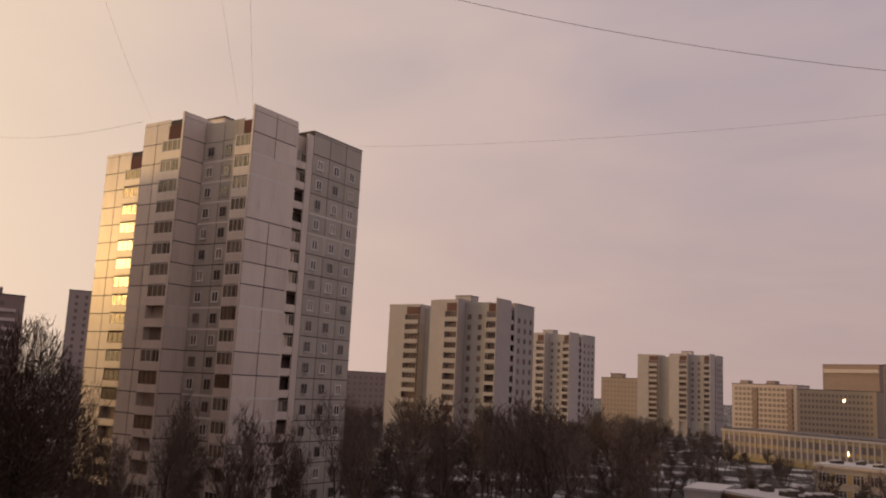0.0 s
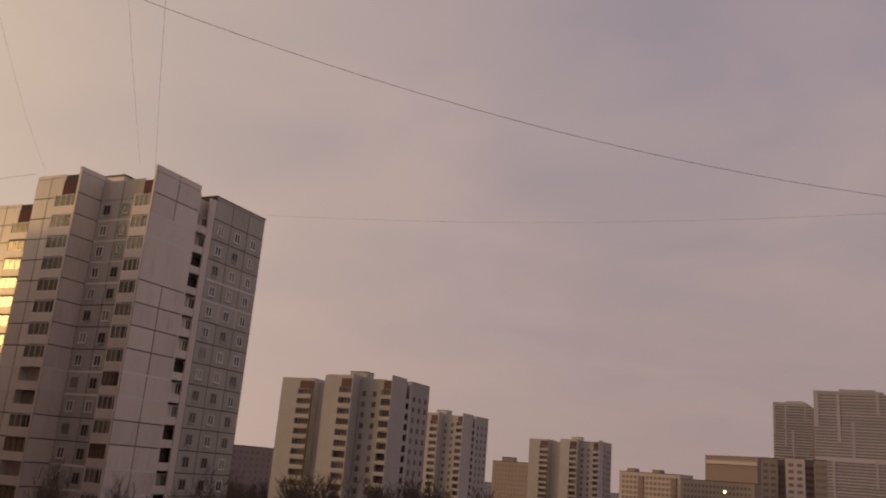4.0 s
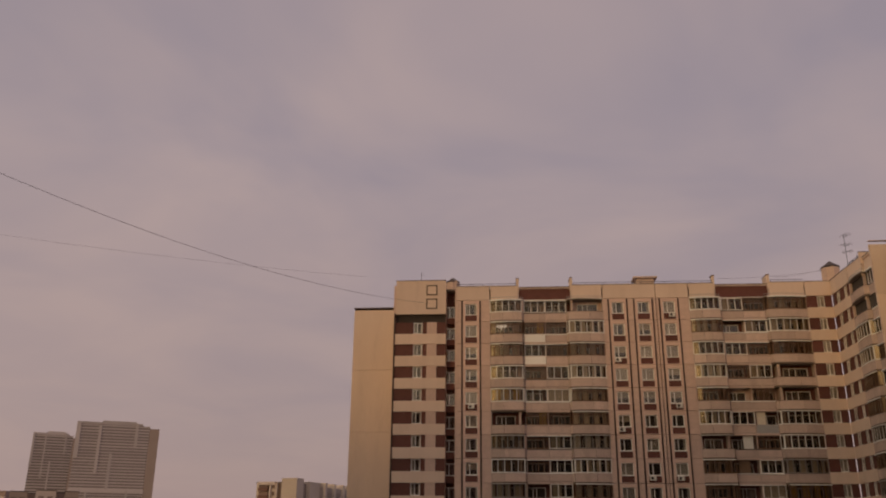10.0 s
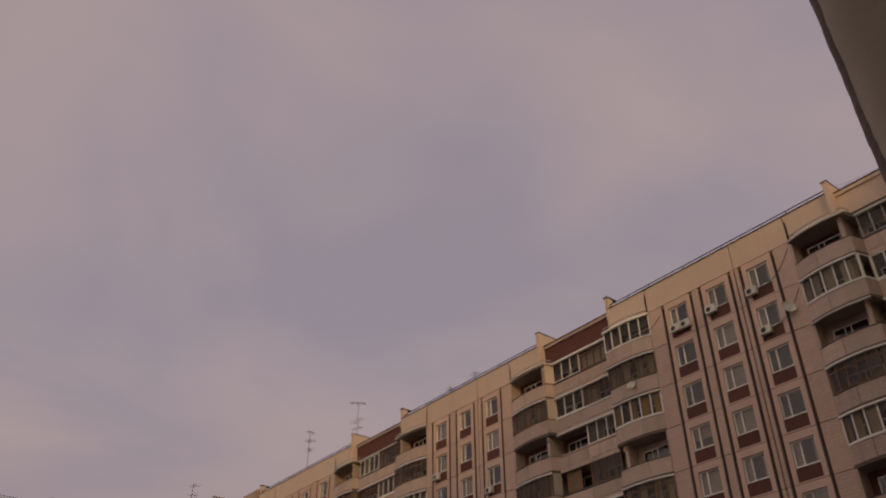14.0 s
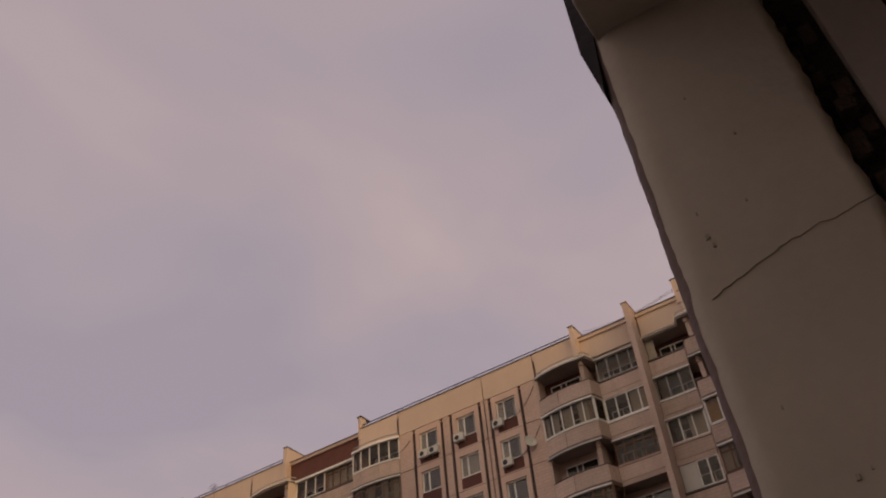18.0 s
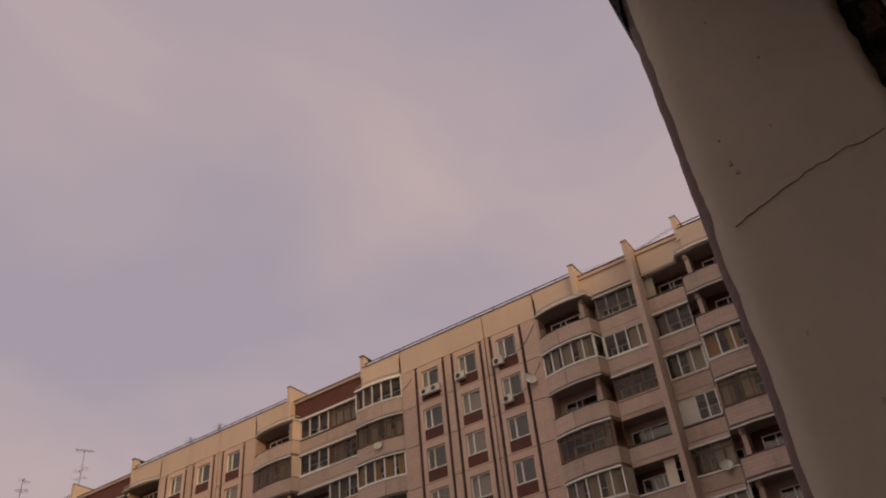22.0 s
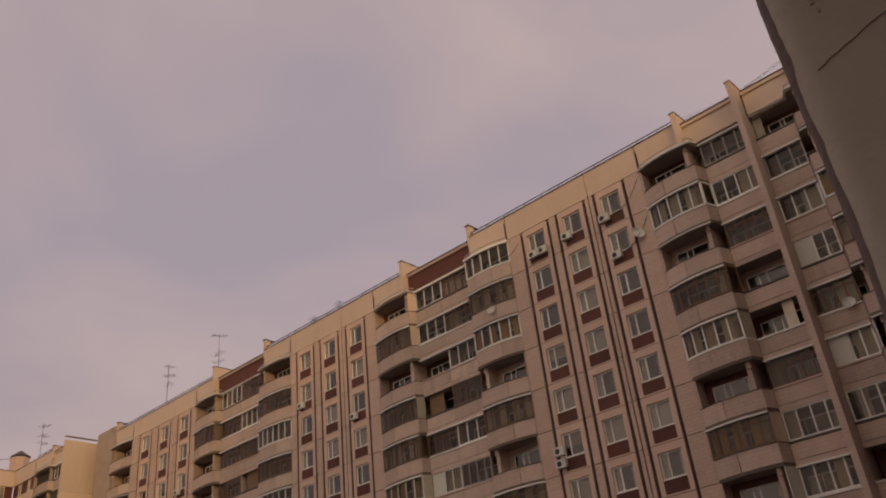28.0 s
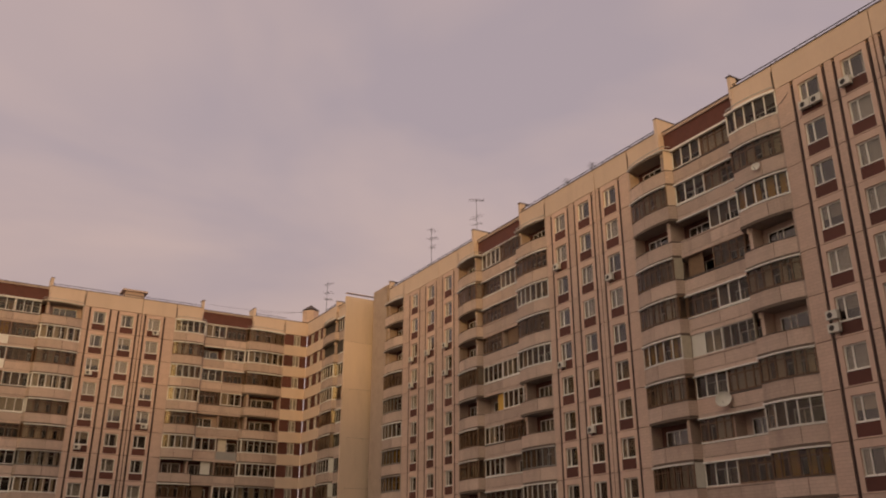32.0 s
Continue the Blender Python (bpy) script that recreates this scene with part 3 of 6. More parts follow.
def loggia_bay(b, s0, s1, y=0.35, band=True, trims=(0.71, 0.71), halves=2, states=()):
    """Straight loggias set back between the bowed balconies. trims: what the balconies take at either end.
    states: top floor first, a letter for each half."""
    w = s1 - s0
    e0, e1 = trims[0], w - trims[1]
    em, yb = (e0 + e1) / 2, y + 1.25
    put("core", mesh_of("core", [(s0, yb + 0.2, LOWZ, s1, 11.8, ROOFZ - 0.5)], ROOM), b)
    slab = mesh_of("loggia", [(0.14, y, -0.18, w - 0.14, yb + 0.15, 0)], UNDER)
    beam = mesh_of("beam", [(e0, y - 0.07, -0.20, e1, y, 0.08)], CREAM2)
    bounds = [(e0, em), (em, e1)] if halves == 2 else [(e0, e1)]
    lower = [mesh_of("parapet", [(a + 0.015, y - 0.05, 0.12, c - 0.015, y + 0.03, PARH - 0.10)], CREAM2) for a, c in bounds]
    # backing coloured dark for the shade between the parapet bands
    recess = mesh_of("recess", [(e0, y + 0.03, 0.0, e1, y + 0.07, PARH)], DARKCON)
    railm = [mesh_of("rail", [(e0, y - 0.08, PARH - 0.06, e1, y + 0.05, PARH + 0.04)], m) for m in (CREAM2, FLASH, COPING)]
    mid = mesh_of("partition", [(em - 0.06, y + 0.05, 0, em + 0.06, yb, PITCH - 0.18)], CREAM2)
    span = (e0, em, e1) if halves == 2 else (e0, e1, e1)
    clad = [mesh_of("cladding", [(a + 0.05, y - 0.09, 0.06, c - 0.05, y - 0.052, PARH + 0.01)], m) for a, c, m in ((span[0], span[1], BLUEP), (span[1 if halves == 2 else 0], span[2], BLUEP), (span[0], span[1], WHITE), (span[0], span[1], CREAM))]
    low = []
    hood = mesh_of("hood", [(e0, y - 0.22, PITCH - 0.30, e1, y, PITCH - 0.205)], FLASH)
    cur = [mesh_of("curtain", [(e0 + (e1 - e0) * a, y + 0.25, PARH, e0 + (e1 - e0) * c, y + 0.27, PITCH - 0.2)], m) for a, c, m in ((0.02, 0.24, CURT), (0.55, 0.75, CURT), (0.3, 0.46, CURTY), (0.52, 0.98, CURTW), (0.05, 0.3, CURTB), (0.6, 0.9, CURTB), (0.2, 0.42, CURTW))]
    boards = [mesh_of("closed_panel", [(a + 0.04, y, PARH + 0.04, a + (c - a) * 0.42, y + 0.05, PITCH - 0.19)], ACW) for a, c in bounds]
    for n in range(FLOORS, 0, -1):
        z = zc(n) - 1.5
        k = FLOORS - n
        if z < LOWDETAIL:
            low += [(0.14, y, z - 0.18, w - 0.14, yb, z), (e0, y - 0.05, z + 0.16, e1, y + 0.03, z + PARH)]
            continue
        lo = put("loggia", slab, b, (s0, 0, z))
        for me in lower:
            put("parapet", me, lo)
        put("recess", recess, lo)
        put("beam", beam, lo)
        put("rail", railm[n * 7 % 3], lo)
        if halves == 2:
            put("partition", mid, lo)
            back_wall(b, s0 + 0.14, s0 + em - 0.06, zc(n), yb - 0.15, rng.randrange(4))
            back_wall(b, s0 + em + 0.06, s1 - 0.14, zc(n), yb - 0.15, rng.randrange(4))
        else:
            back_wall(b, s0 + 0.14, s1 - 0.14, zc(n), yb - 0.15, rng.randrange(4))
        glazed = False
        for i, (a, c) in enumerate(bounds):
            st = states[k][i] if k < len(states) else pick_state()
            if st == "o":
                continue
            glazed = True
            fm, style, lights = frame_of("w" if st == "p" else st)
            if st == "p":
                put("closed_panel", boards[i], lo)
                a += (c - a) * 0.42
            glazing(lo, [(a + 0.03, y), (c - 0.03, y)], PARH + 0.045, PITCH - 0.19, fm, style, lights=lights)
        if glazed and rng.random() < 0.6:
            put("hood", hood, lo)
        if halves == 2 and rng.random() < 0.25:
            put("cladding", rng.choice(clad), lo)
        if rng.random() < 0.8:
            put("curtain", rng.choice(cur), lo)
    if low:
        tagged(put("lower_loggias", mesh_of("lower_loggias", low, CREAM2), b, (s0, 0, 0)), kind="stuff")
    ztop = zc(17) + 1.10
    put("loggia_roof", mesh_of("loggia_roof", [(s0 + 0.14, y - 0.02, ztop - 0.05, s1 - 0.14, yb + 0.15, ztop + 0.10)], UNDER), b)
    put("roof_flashing", mesh_of("roof_flashing", [(s0 + e0, y - 0.16, ztop + 0.03, s0 + e1, y - 0.02, ztop + 0.10)], FLASH), b)
    put("attic_wall", mesh_of("attic_wall", [(s0 + 0.1, 0.28, ztop + 0.10, s1 - 0.1, 0.6, ROOFZ - 0.45)], BROWN if band else CREAMT), b)
    put("attic_edge", mesh_of("attic_edge", [(s0 + 0.1, 0.16, ROOFZ - 0.45, s1 - 0.1, 0.6, ROOFZ - 0.22)], CREAM2 if band else CREAMT), b)
    put("coping", mesh_of("coping", [(s0 + 0.1, 0.10, ROOFZ - 0.22, s1 - 0.1, 0.66, ROOFZ - 0.17)], COPING), b)


def fin(b, s, hook=False, depth=1.9, out=0.0, top=0.95):
    """Party wall that rises over the roof; a hooked one has a lip towards the yard."""
    z1 = ROOFZ + top
    put("party_wall", mesh_of("party_wall", [(s - 0.13, 0.02, LOWZ, s + 0.13, 1.9, ROOFZ - 0.8)], CREAM2), b)
    if hook:
        put("roof_fin", mesh_of("roof_fin", [(s - 0.14, -out - 0.03, ROOFZ - 0.85, s + 0.14, 0.55, z1 - 0.05)], CREAMT), b)
        put("fin_cap", mesh_of("fin_cap", [(s - 0.2, -out - 0.10, z1 - 0.05, s + 0.2, 1.0, z1 + 0.03)], COPING), b)
    else:
        put("roof_fin", mesh_of("roof_fin", [(s - 0.16, -out - 0.03, ROOFZ - (1.75 if out else 0.85), s + 0.16, depth, z1 - 0.04)], CREAMT), b)
        put("fin_cap", mesh_of("fin_cap", [(s - 0.2, -out - 0.07, z1 - 0.04, s + 0.2, depth + 0.05, z1 + 0.02)], COPING), b)


def roof_slab(b, s0, s1, y0=0.4, y1=12.0):
    put("roof", mesh_of("roof", [(s0, y0, ROOFZ - 0.5, s1, y1, ROOFZ - 0.25)], COPING), b)
    put("rear_wall", mesh_of("rear_wall", [(s0, y1 - 0.2, LOWZ, s1, y1 + 0.1, ROOFZ)], CREAM), b)


def striped_wall(b, s0, s1, layout, top=None, out=0.0, depth=6.0, corner=0.0):
    """Cream parapet bands and recessed brown bands with windows. layout: (start, end, kind) in metres from s0."""
    w = s1 - s0
    top = top or ROOFZ
    put("core", mesh_of("core", [(s0, 0.45, LOWZ, s1, depth, ROOFZ - 0.5)], ROOM), b)
    band = mesh_of("cream_band", [(0, -0.05, -1.62, w, 0.45, -0.30)], CREAMT)
    pieces = []
    for a, c, kind in layout:
        if kind == "w":
            pieces.append(("window", window_kit(c - a, 1.44, 0.42, WHITE, rng.choice(["", "half", "full"]), GLASS), (a + c) / 2))
        else:
            pieces.append(("brown_panel" if kind == "b" else "cream_pier", mesh_of("infill", [(a, 0.06 if kind == "b" else -0.02, -0.30, c, 0.45, 1.18)], BROWN if kind == "b" else CREAM), 0))
    for n in range(1, FLOORS + (1 if top == ROOFZ else 0)):
        z = zc(n)
        put("cream_band", band, b, (s0, 0, z))
        for name, me, x in pieces:
            if name == "window":
                window(b, s0 + x, 0.14, z + 0.44, 0, [me], None)
            else:
                put(name, me, b, (s0, 0, z))
    z0 = zc(17) + 1.19 if top == ROOFZ else zc(17) - 0.55
    put("top_panel", mesh_of("top_panel", [(s0, -0.05, z0, s1, 0.45, top - 0.05)], CREAMT), b)
    put("coping", mesh_of("coping", [(s0 - 0.02, -0.12, top - 0.046, s1 + 0.02, 0.5, top)], COPING), b)


# ---- far wing of the panel house ----
D, L = 42.2, 103.1
far = thing("apartment_building", pose(0, L, 0), "long cream and brown panel apartment house wing with many balconies", "apartment building", "wings of the panel house")
striped_wall(far, -14.6, -8.2, [(0, 2.3, "b"), (2.3, 3.45, "w"), (3.45, 4.0, "b"), (4.0, 5.25, "c"), (5.25, 6.4, "b")], top=ROOFZ + 0.86, depth=11.8)
for dz in (-1.05, -2.85):
    vp = put("vent_plate", mesh_of("vent_plate", [(0, -0.09, 0, 1.2, -0.052, 1.15)], CREAMT), far, (-10.6, 0, ROOFZ + dz))
    put("vent_frame", lattice("vent_frame", [-0.1, 0.05, 1.15, 1.3], [-0.1, 0.05, 1.1, 1.25], lambda i, j: not (i == 1 and j == 1), -0.13, -0.052, DARKCON), vp)
put("core", mesh_of("core", [(-8.2, 1.7, 0, -7.0, 11.8, ROOFZ - 0.3)], BROWN), far)
for n in range(1, FLOORS + 1):
    window(far, -7.6, 1.5, zc(n), rng.randrange(9), sill=None)
    put("recess_band", cached("rband", lambda: mesh_of("recess_band", [(-0.58, 0.9, -1.6, 0.58, 1.65, -0.85)], BROWN)), far, (-7.6, 0, zc(n)))
put("recess_side", mesh_of("recess_side", [(-8.22, 0.45, 0, -8.18, 1.7, ROOFZ - 0.3), (-7.03, 0.0, 0, -6.85, 1.7, ROOFZ + 0.75)], CREAM), far)
window_wall(far, -6.85, -2.64, [-5.0])
balcony_bay(far, -2.64, 0.91, 1, states="wbbwwogwgw")
fin(far, 0.91)
loggia_bay(far, 0.91, 7.67, states=("ww", "bb", "wb", "bw", "ww", "bb", "bw", "bw", "ow", "bo"))
fin(far, 7.67)
balcony_bay(far, 7.67, 11.55, -1, states="owbwbbgwbw")
window_wall(far, 11.55, 22.1, [13.35, 16.5, 19.65])
balcony_bay(far, 22.1, 25.3, 1, states="wbwwbwobbw")
fin(far, 25.3, True)
loggia_bay(far, 25.3, 32.0, states=("wb", "ow", "wb", "bw", "ob", "wo", "ob", "ow", "ow", "wb"))
fin(far, 32.0)
balcony_bay(far, 32.0, 36.3, -1, states="bwboowwgbb")
striped_wall(far, 36.3, 39.36, [(0, 1.3, "b"), (1.3, 2.2, "w"), (2.2, 3.06, "b")], depth=11.8)
roof_slab(far, -14.6, 39.4)
put("end_wall", mesh_of("end_wall", [(-14.9, 0.3, 0, -14.6, 12, ROOFZ + 0.3)], CREAM), far)
put("end_trim", mesh_of("end_trim", [(-14.78, -0.08, 0, -14.6, 0.3, ROOFZ - 3.5)], STRIPE), far)
put("roof_hatch", mesh_of("roof_hatch", [(16.2, 2.2, ROOFZ - 0.3, 18.4, 4.0, ROOFZ + 1.35), (15.8, 1.9, ROOFZ + 1.35, 18.8, 4.3, ROOFZ + 1.55)], CREAM2), far)


def chimney(x, y, s=1.0):
    t = thing("roof_vent_shaft", pose(x, y, ROOFZ - 0.25), "cream octagonal vent shaft with dark pointed cap on the roof", "vent shaft")
    n = 8
    ring = [(math.cos(i * math.tau / n) * 1.15 * s, math.sin(i * math.tau / n) * 1.15 * s) for i in range(n)]
    put("shaft", mesh_of("shaft", prisms=[(ring, 0, 2.3 * s)], material=CREAM), t)
    bm = bmesh.new()
    bmesh.ops.create_cone(bm, cap_ends=True, segments=8, radius1=1.2 * s, radius2=0.1, depth=0.8 * s)
    me = bpy.data.meshes.new("cap")
    bm.to_mesh(me)
    bm.free()
    me.materials.append(COPING)
    put("cap", me, t, (0, 0, 2.85 * s))
    posts = [(a * 0.8 * s - 0.05, c * 0.8 * s - 0.05, 2.3 * s, a * 0.8 * s + 0.05, c * 0.8 * s + 0.05, 2.5 * s) for a in (-1, 1) for c in (-1, 1)]
    put("cap_posts", mesh_of("cap_posts", posts, DARKM), t)


chimney(40.3, L + 1.6)
chimney(-7.6, L + 4.0, 0.8)

# bright glare on one pane put in as emission, no lamp behind it
GLAREW = bpy.data.materials.new("glare_on_pane")
GLAREW.use_nodes = True
GLAREW.node_tree.nodes["Principled BSDF"].inputs["Emission Color"].default_value = (1, 0.93, 0.82, 1)
GLAREW.node_tree.nodes["Principled BSDF"].inputs["Emission Strength"].default_value = 0.7
put("lit_pane", lattice("lit_pane", [-1.75, -1.2, -1.1, -0.55], [zc(16) + 0.05, zc(16) + 0.35, zc(16) + 0.75], lambda i, j: i == 1 or j == 1, -0.1, -0.08, GLAREW), far, label="pane of a glazed balcony with a bright glare")

# set-back blank gable of the house behind
gable = thing("apartment_building", pose(-21.9, L + 10.3, 0), "plain cream blank end wall of the panel house behind", "apartment building", "wings of the panel house")
for k in range(6):
    put("gable_panel", mesh_of("gable_panel", [(0.0, 0, k * 8.4 + 0.02 - 1.0, 12, 0.4, min(ROOFZ, k * 8.4 + 7.38))], PLAIN), gable)
put("core", mesh_of("core", [(0.02, 0.2, 0, 12, 13, ROOFZ - 0.2)], PLAIN), gable)
put("coping", mesh_of("coping", [(-0.08, -0.06, ROOFZ, 12, 13, ROOFZ + 0.12)], COPING), gable)

# ---- corner and near wing ----
LOWDETAIL = 21.5
corner = thing("apartment_building", pose(39.4, 0, 0, 0, 0, -90), "cream corner block joining two wings of the panel house", "apartment building", "wings of the panel house")
striped_wall(corner, -L + 0.02, -97.6, [(0, 1.2, "b"), (1.2, 2.4, "w"), (2.4, 3.6, "b"), (3.6, 4.6, "w"), (4.6, 5.48, "b")], depth=5.0)
balcony_bay(corner, -97.6, -93.6, 1)
fin(corner, -93.6, depth=2.2, top=0.5)
loggia_bay(corner, -93.6, -89.95, y=0.25, band=False, trims=(0.71, 0.0), halves=1)
blank = thing("apartment_building", pose(39.4, 89.6, 0), "plain cream blank wall strip of the corner block", "apartment building", "wings of the panel house")
for k in range(9):
    z0, z1 = k * 5.6 - 0.6, k * 5.6 + 4.98
    put("blank_panel", mesh_of("blank_panel", [(-0.45, 0.0, max(z0, 0), 3.2, 0.35, min(z1, ROOFZ + 0.45))], PLAIN), blank)
put("core", mesh_of("core", [(0.3, 0.02, 0, 14, 9, ROOFZ - 0.4)], CORE), blank)
put("coping", mesh_of("coping", [(-0.45, -0.03, ROOFZ + 0.45, 3.2, 0.4, ROOFZ + 0.49)], CREAM2), blank)

near = thing("apartment_building", pose(D, 0, 0, 0, 0, -90), "tall cream panel apartment house wing with bowed balconies and brown stripes", "apartment building", "wings of the panel house")
put("end_pier", mesh_of("end_pier", [(-88.4, -0.2, 0, -84.75, 1.2, ROOFZ + 0.6)], mat("grey_brown_panel", (0.42, 0.33, 0.275), 0.85, 0.15, 1.0, 14, stain=0.3)), near)
put("core", mesh_of("core", [(-88.4, 1.2, 0, -84.5, 12, ROOFZ)], CORE), near)
fin(near, -84.5, True)
balcony_bay(near, -84.5, -80.9, -1)
window_wall(near, -80.9, -69.1, [-78.3, -74.7, -71.1])
balcony_bay(near, -69.1, -65.8, 1)
fin(near, -65.8, out=0.25)
loggia_bay(near, -65.8, -58.1)
fin(near, -58.1, True)
balcony_bay(near, -58.1, -54.3, -1)
window_wall(near, -54.3, -43.7, [-52.4, -49.25, -46.0])
balcony_bay(near, -43.7, -40.1, 1, states="obobbwbob", screens="cc")
fin(near, -40.1, out=0.25)
loggia_bay(near, -40.1, -33.2, states=("wb", "wb", "ow", "ob", "bw", "pg", "wb", "bo", "wb"))
fin(near, -33.2, True)
balcony_bay(near, -33.2, -29.8, -1, states="wbwobobwb", screens="--c--y--")
window_wall(near, -29.8, -19.04, [-27.45, -24.45, -21.4])
balcony_bay(near, -19.04, -15.85, 1, 0.62, "owobwoboww", "----y-cw")
fin(near, -15.85, out=0.3, top=0.55)
loggia_bay(near, -15.85, -12.1, y=0.62, band=False, trims=(0.71, 0.0), halves=1, states="gwboobwwob")
put("pilaster", mesh_of("pilaster", [(-12.12, -0.72, 0, -11.8, 1.9, ROOFZ + 0.25), (-12.16, -0.77, ROOFZ + 0.25, -11.76, 1.0, ROOFZ + 0.31)], CREAM2), near)
loggia_bay(near, -11.8, -8.8, y=0.5, band=False, trims=(0.0, 0.71), halves=1, states="ogwpbpwobw")
fin(near, -8.8)
balcony_bay(near, -8.8, -5.2, -1, 0.5, "oowboobwob", "---c-w")
window_wall(near, -5.2, -0.4, [-2.9])
roof_slab(near, -89, 0)
# ---- the house the camera looks out of ----
PLASTER = mat("rough_plaster", (0.50, 0.45, 0.365), 0.92, 0.13, 4.0, 60, bump=0.10, stain=0.16, obvar=0.0)
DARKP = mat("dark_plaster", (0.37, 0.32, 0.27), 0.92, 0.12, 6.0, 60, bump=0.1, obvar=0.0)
CRACKM = mat("crack_shade", (0.40, 0.35, 0.275), 0.95, 0.2, 20, 60, obvar=0.0)
LUMP = mat("brown_joint_filler", (0.07, 0.046, 0.035), 0.95, 0.4, 30, 90, bump=0.6, obvar=0.0)
# pale tone for bounce light in the loggia and for the sky-gap plate
WHITEW = mat("bounce_and_gap_pale", (0.66, 0.62, 0.55), 0.9, 0.08, 3, 40, obvar=0.0)
FOAM = mat("black_joint_foam", (0.03, 0.02, 0.016), 0.95, 0.5, 30, 90, bump=0.9, obvar=0.0)
OWN = pose(0, 0.125, 0, 0, 0, 2.7)
own = thing("apartment_building", OWN, "cream panel apartment house with an open plastered loggia", "apartment building", "wings of the panel house")
# dark so that less light bounces onto the near wing
OWNW = mat("low_bounce_panel", (0.24, 0.20, 0.17), 0.85, 0.15, 1.0, 14, stain=0.3)
# unseen blocks; the left end is set to shade the tower front
put("wall_block", mesh_of("wall_block", [(-140, -12, 0, -2.85, -0.02, 50)], CREAM), own)
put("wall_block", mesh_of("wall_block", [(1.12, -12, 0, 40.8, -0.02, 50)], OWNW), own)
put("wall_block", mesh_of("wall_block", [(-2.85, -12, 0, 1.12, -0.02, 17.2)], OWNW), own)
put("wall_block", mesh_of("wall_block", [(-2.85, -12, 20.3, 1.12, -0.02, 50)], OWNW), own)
# unseen surfaces, made pale to throw light up onto the ceiling
put("loggia_floor", mesh_of("loggia_floor", [(-2.85, -2.0, 17.2, 1.12, 0, 17.42)], WHITEW), own)
put("loggia_parapet", mesh_of("loggia_parapet", [(-2.57, -0.1, 17.42, 0.83, 0.0, 18.3)], WHITEW), own)
put("loggia_back_wall", mesh_of("loggia_back_wall", [(-2.85, -2.2, 17.42, 1.12, -2.0, 20.3)], WHITEW), own)


def rough_sheet(name, rows, cols, fn, material, parent):
    """A sheet of rows x cols points given by fn(i, j)."""
    v = [fn(i, j) for i in range(rows) for j in range(cols)]
    f = [(i * cols + j, i * cols + j + 1, (i + 1) * cols + j + 1, (i + 1) * cols + j) for i in range(rows - 1) for j in range(cols - 1)]
    me = raw_mesh(name, v, f, material)
    me.polygons.foreach_set("use_smooth", [True] * len(f))
    return put(name, me, parent)


def pillar_point(i, j):
    z = 17.3 + 2.86 * i / 259
    t = j / 39
    n1 = noise.noise((z * 5, 1.3, 0)) * 0.0022 + noise.noise((z * 31, 4.7, 0)) * 0.0016 + 0.016 * max(0, z - 19.4)
    if t < 0.15:  # outer face
        p = (1.12 - (1.12 - 0.865) * t / 0.15, 0.0 + n1)
    elif t < 0.45:  # rounded corner
        a = (t - 0.15) / 0.30 * math.pi / 2
        p = (0.865 - 0.035 * math.sin(a), -0.035 + 0.035 * math.cos(a) + n1 * math.cos(a))
    elif t < 0.93:
        e = -0.234 + noise.noise((z * 7, 8.1, 0)) * 0.005 + noise.noise((z * 38, 2.1, 0)) * 0.007 + noise.noise((z * 90, 2.1, 0)) * 0.003
        p = (0.83, -0.035 + (e + 0.035) * (t - 0.45) / 0.48)
    else:
        e = -0.234 + noise.noise((z * 7, 8.1, 0)) * 0.005 + noise.noise((z * 38, 2.1, 0)) * 0.007 + noise.noise((z * 90, 2.1, 0)) * 0.003
        p = (0.83 + 0.07 * (t - 0.93) / 0.07, e - 0.004)
    w = noise.noise((p[1] * 14, z * 9, 3.0)) * 0.0008 + noise.noise((p[1] * 60, z * 50, 9.0)) * 0.0003
    return (p[0] - w, p[1], z)


rough_sheet("loggia_pillar", 260, 40, pillar_point, PLASTER, own)
OLDP = mat("old_edge_paint", (0.16, 0.118, 0.105), 0.8, 0.2, 8, 50, obvar=0.0)


def edge_point(i, j):
    """Dark coat of paint with a ragged edge round the outer corner."""
    z = 17.3 + 2.86 * i / 219
    end = 43 + 9 * noise.noise((z * 7, 2.2, 1)) + 12 * max(0, noise.noise((z * 19, 5.2, 1))) + 3 * noise.noise((z * 70, 1.2, 1))
    n1 = noise.noise((z * 5, 1.3, 0)) * 0.0022 + noise.noise((z * 31, 4.7, 0)) * 0.0016 + 0.016 * max(0, z - 19.4)
    a = radians(-20 + (end + 20) * j / 9) if j else radians(-60)
    r = 0.0366 if j < 9 else 0.0352
    if a < 0:
        return (0.865 + 0.2 * min(1, -a), 0.0015 + n1, z)
    return (0.865 - r * math.sin(a), -0.035 + r * math.cos(a) + n1 * math.cos(a), z)


rough_sheet("old_paint", 220, 10, edge_point, OLDP, own)
put("joint_filler", mesh_of("joint_filler", [(0.875, -0.31, 17.3, 1.0, -0.2, 20.16)], FOAM), own)
lumps, z = [], 17.4
while z < 20.0:
    h, yy = rng.uniform(0.006, 0.05), rng.uniform(-0.284, -0.25)
    lumps.append((0.872 - 0.02 * rng.random() ** 2, yy, z, 0.89, yy + rng.uniform(0.008, 0.035), z + h))
    z += h * 0.6 + rng.uniform(0.0, 0.06) ** 1.3
tagged(put("joint_foam", mesh_of("joint_foam", lumps, LUMP), own), kind="stuff")
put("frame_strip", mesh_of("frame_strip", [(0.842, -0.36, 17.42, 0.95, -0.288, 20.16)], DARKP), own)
put("inner_gap", mesh_of("inner_gap", [(0.90, -0.38, 17.42, 1.0, -0.36, 20.16)], FOAM), own)
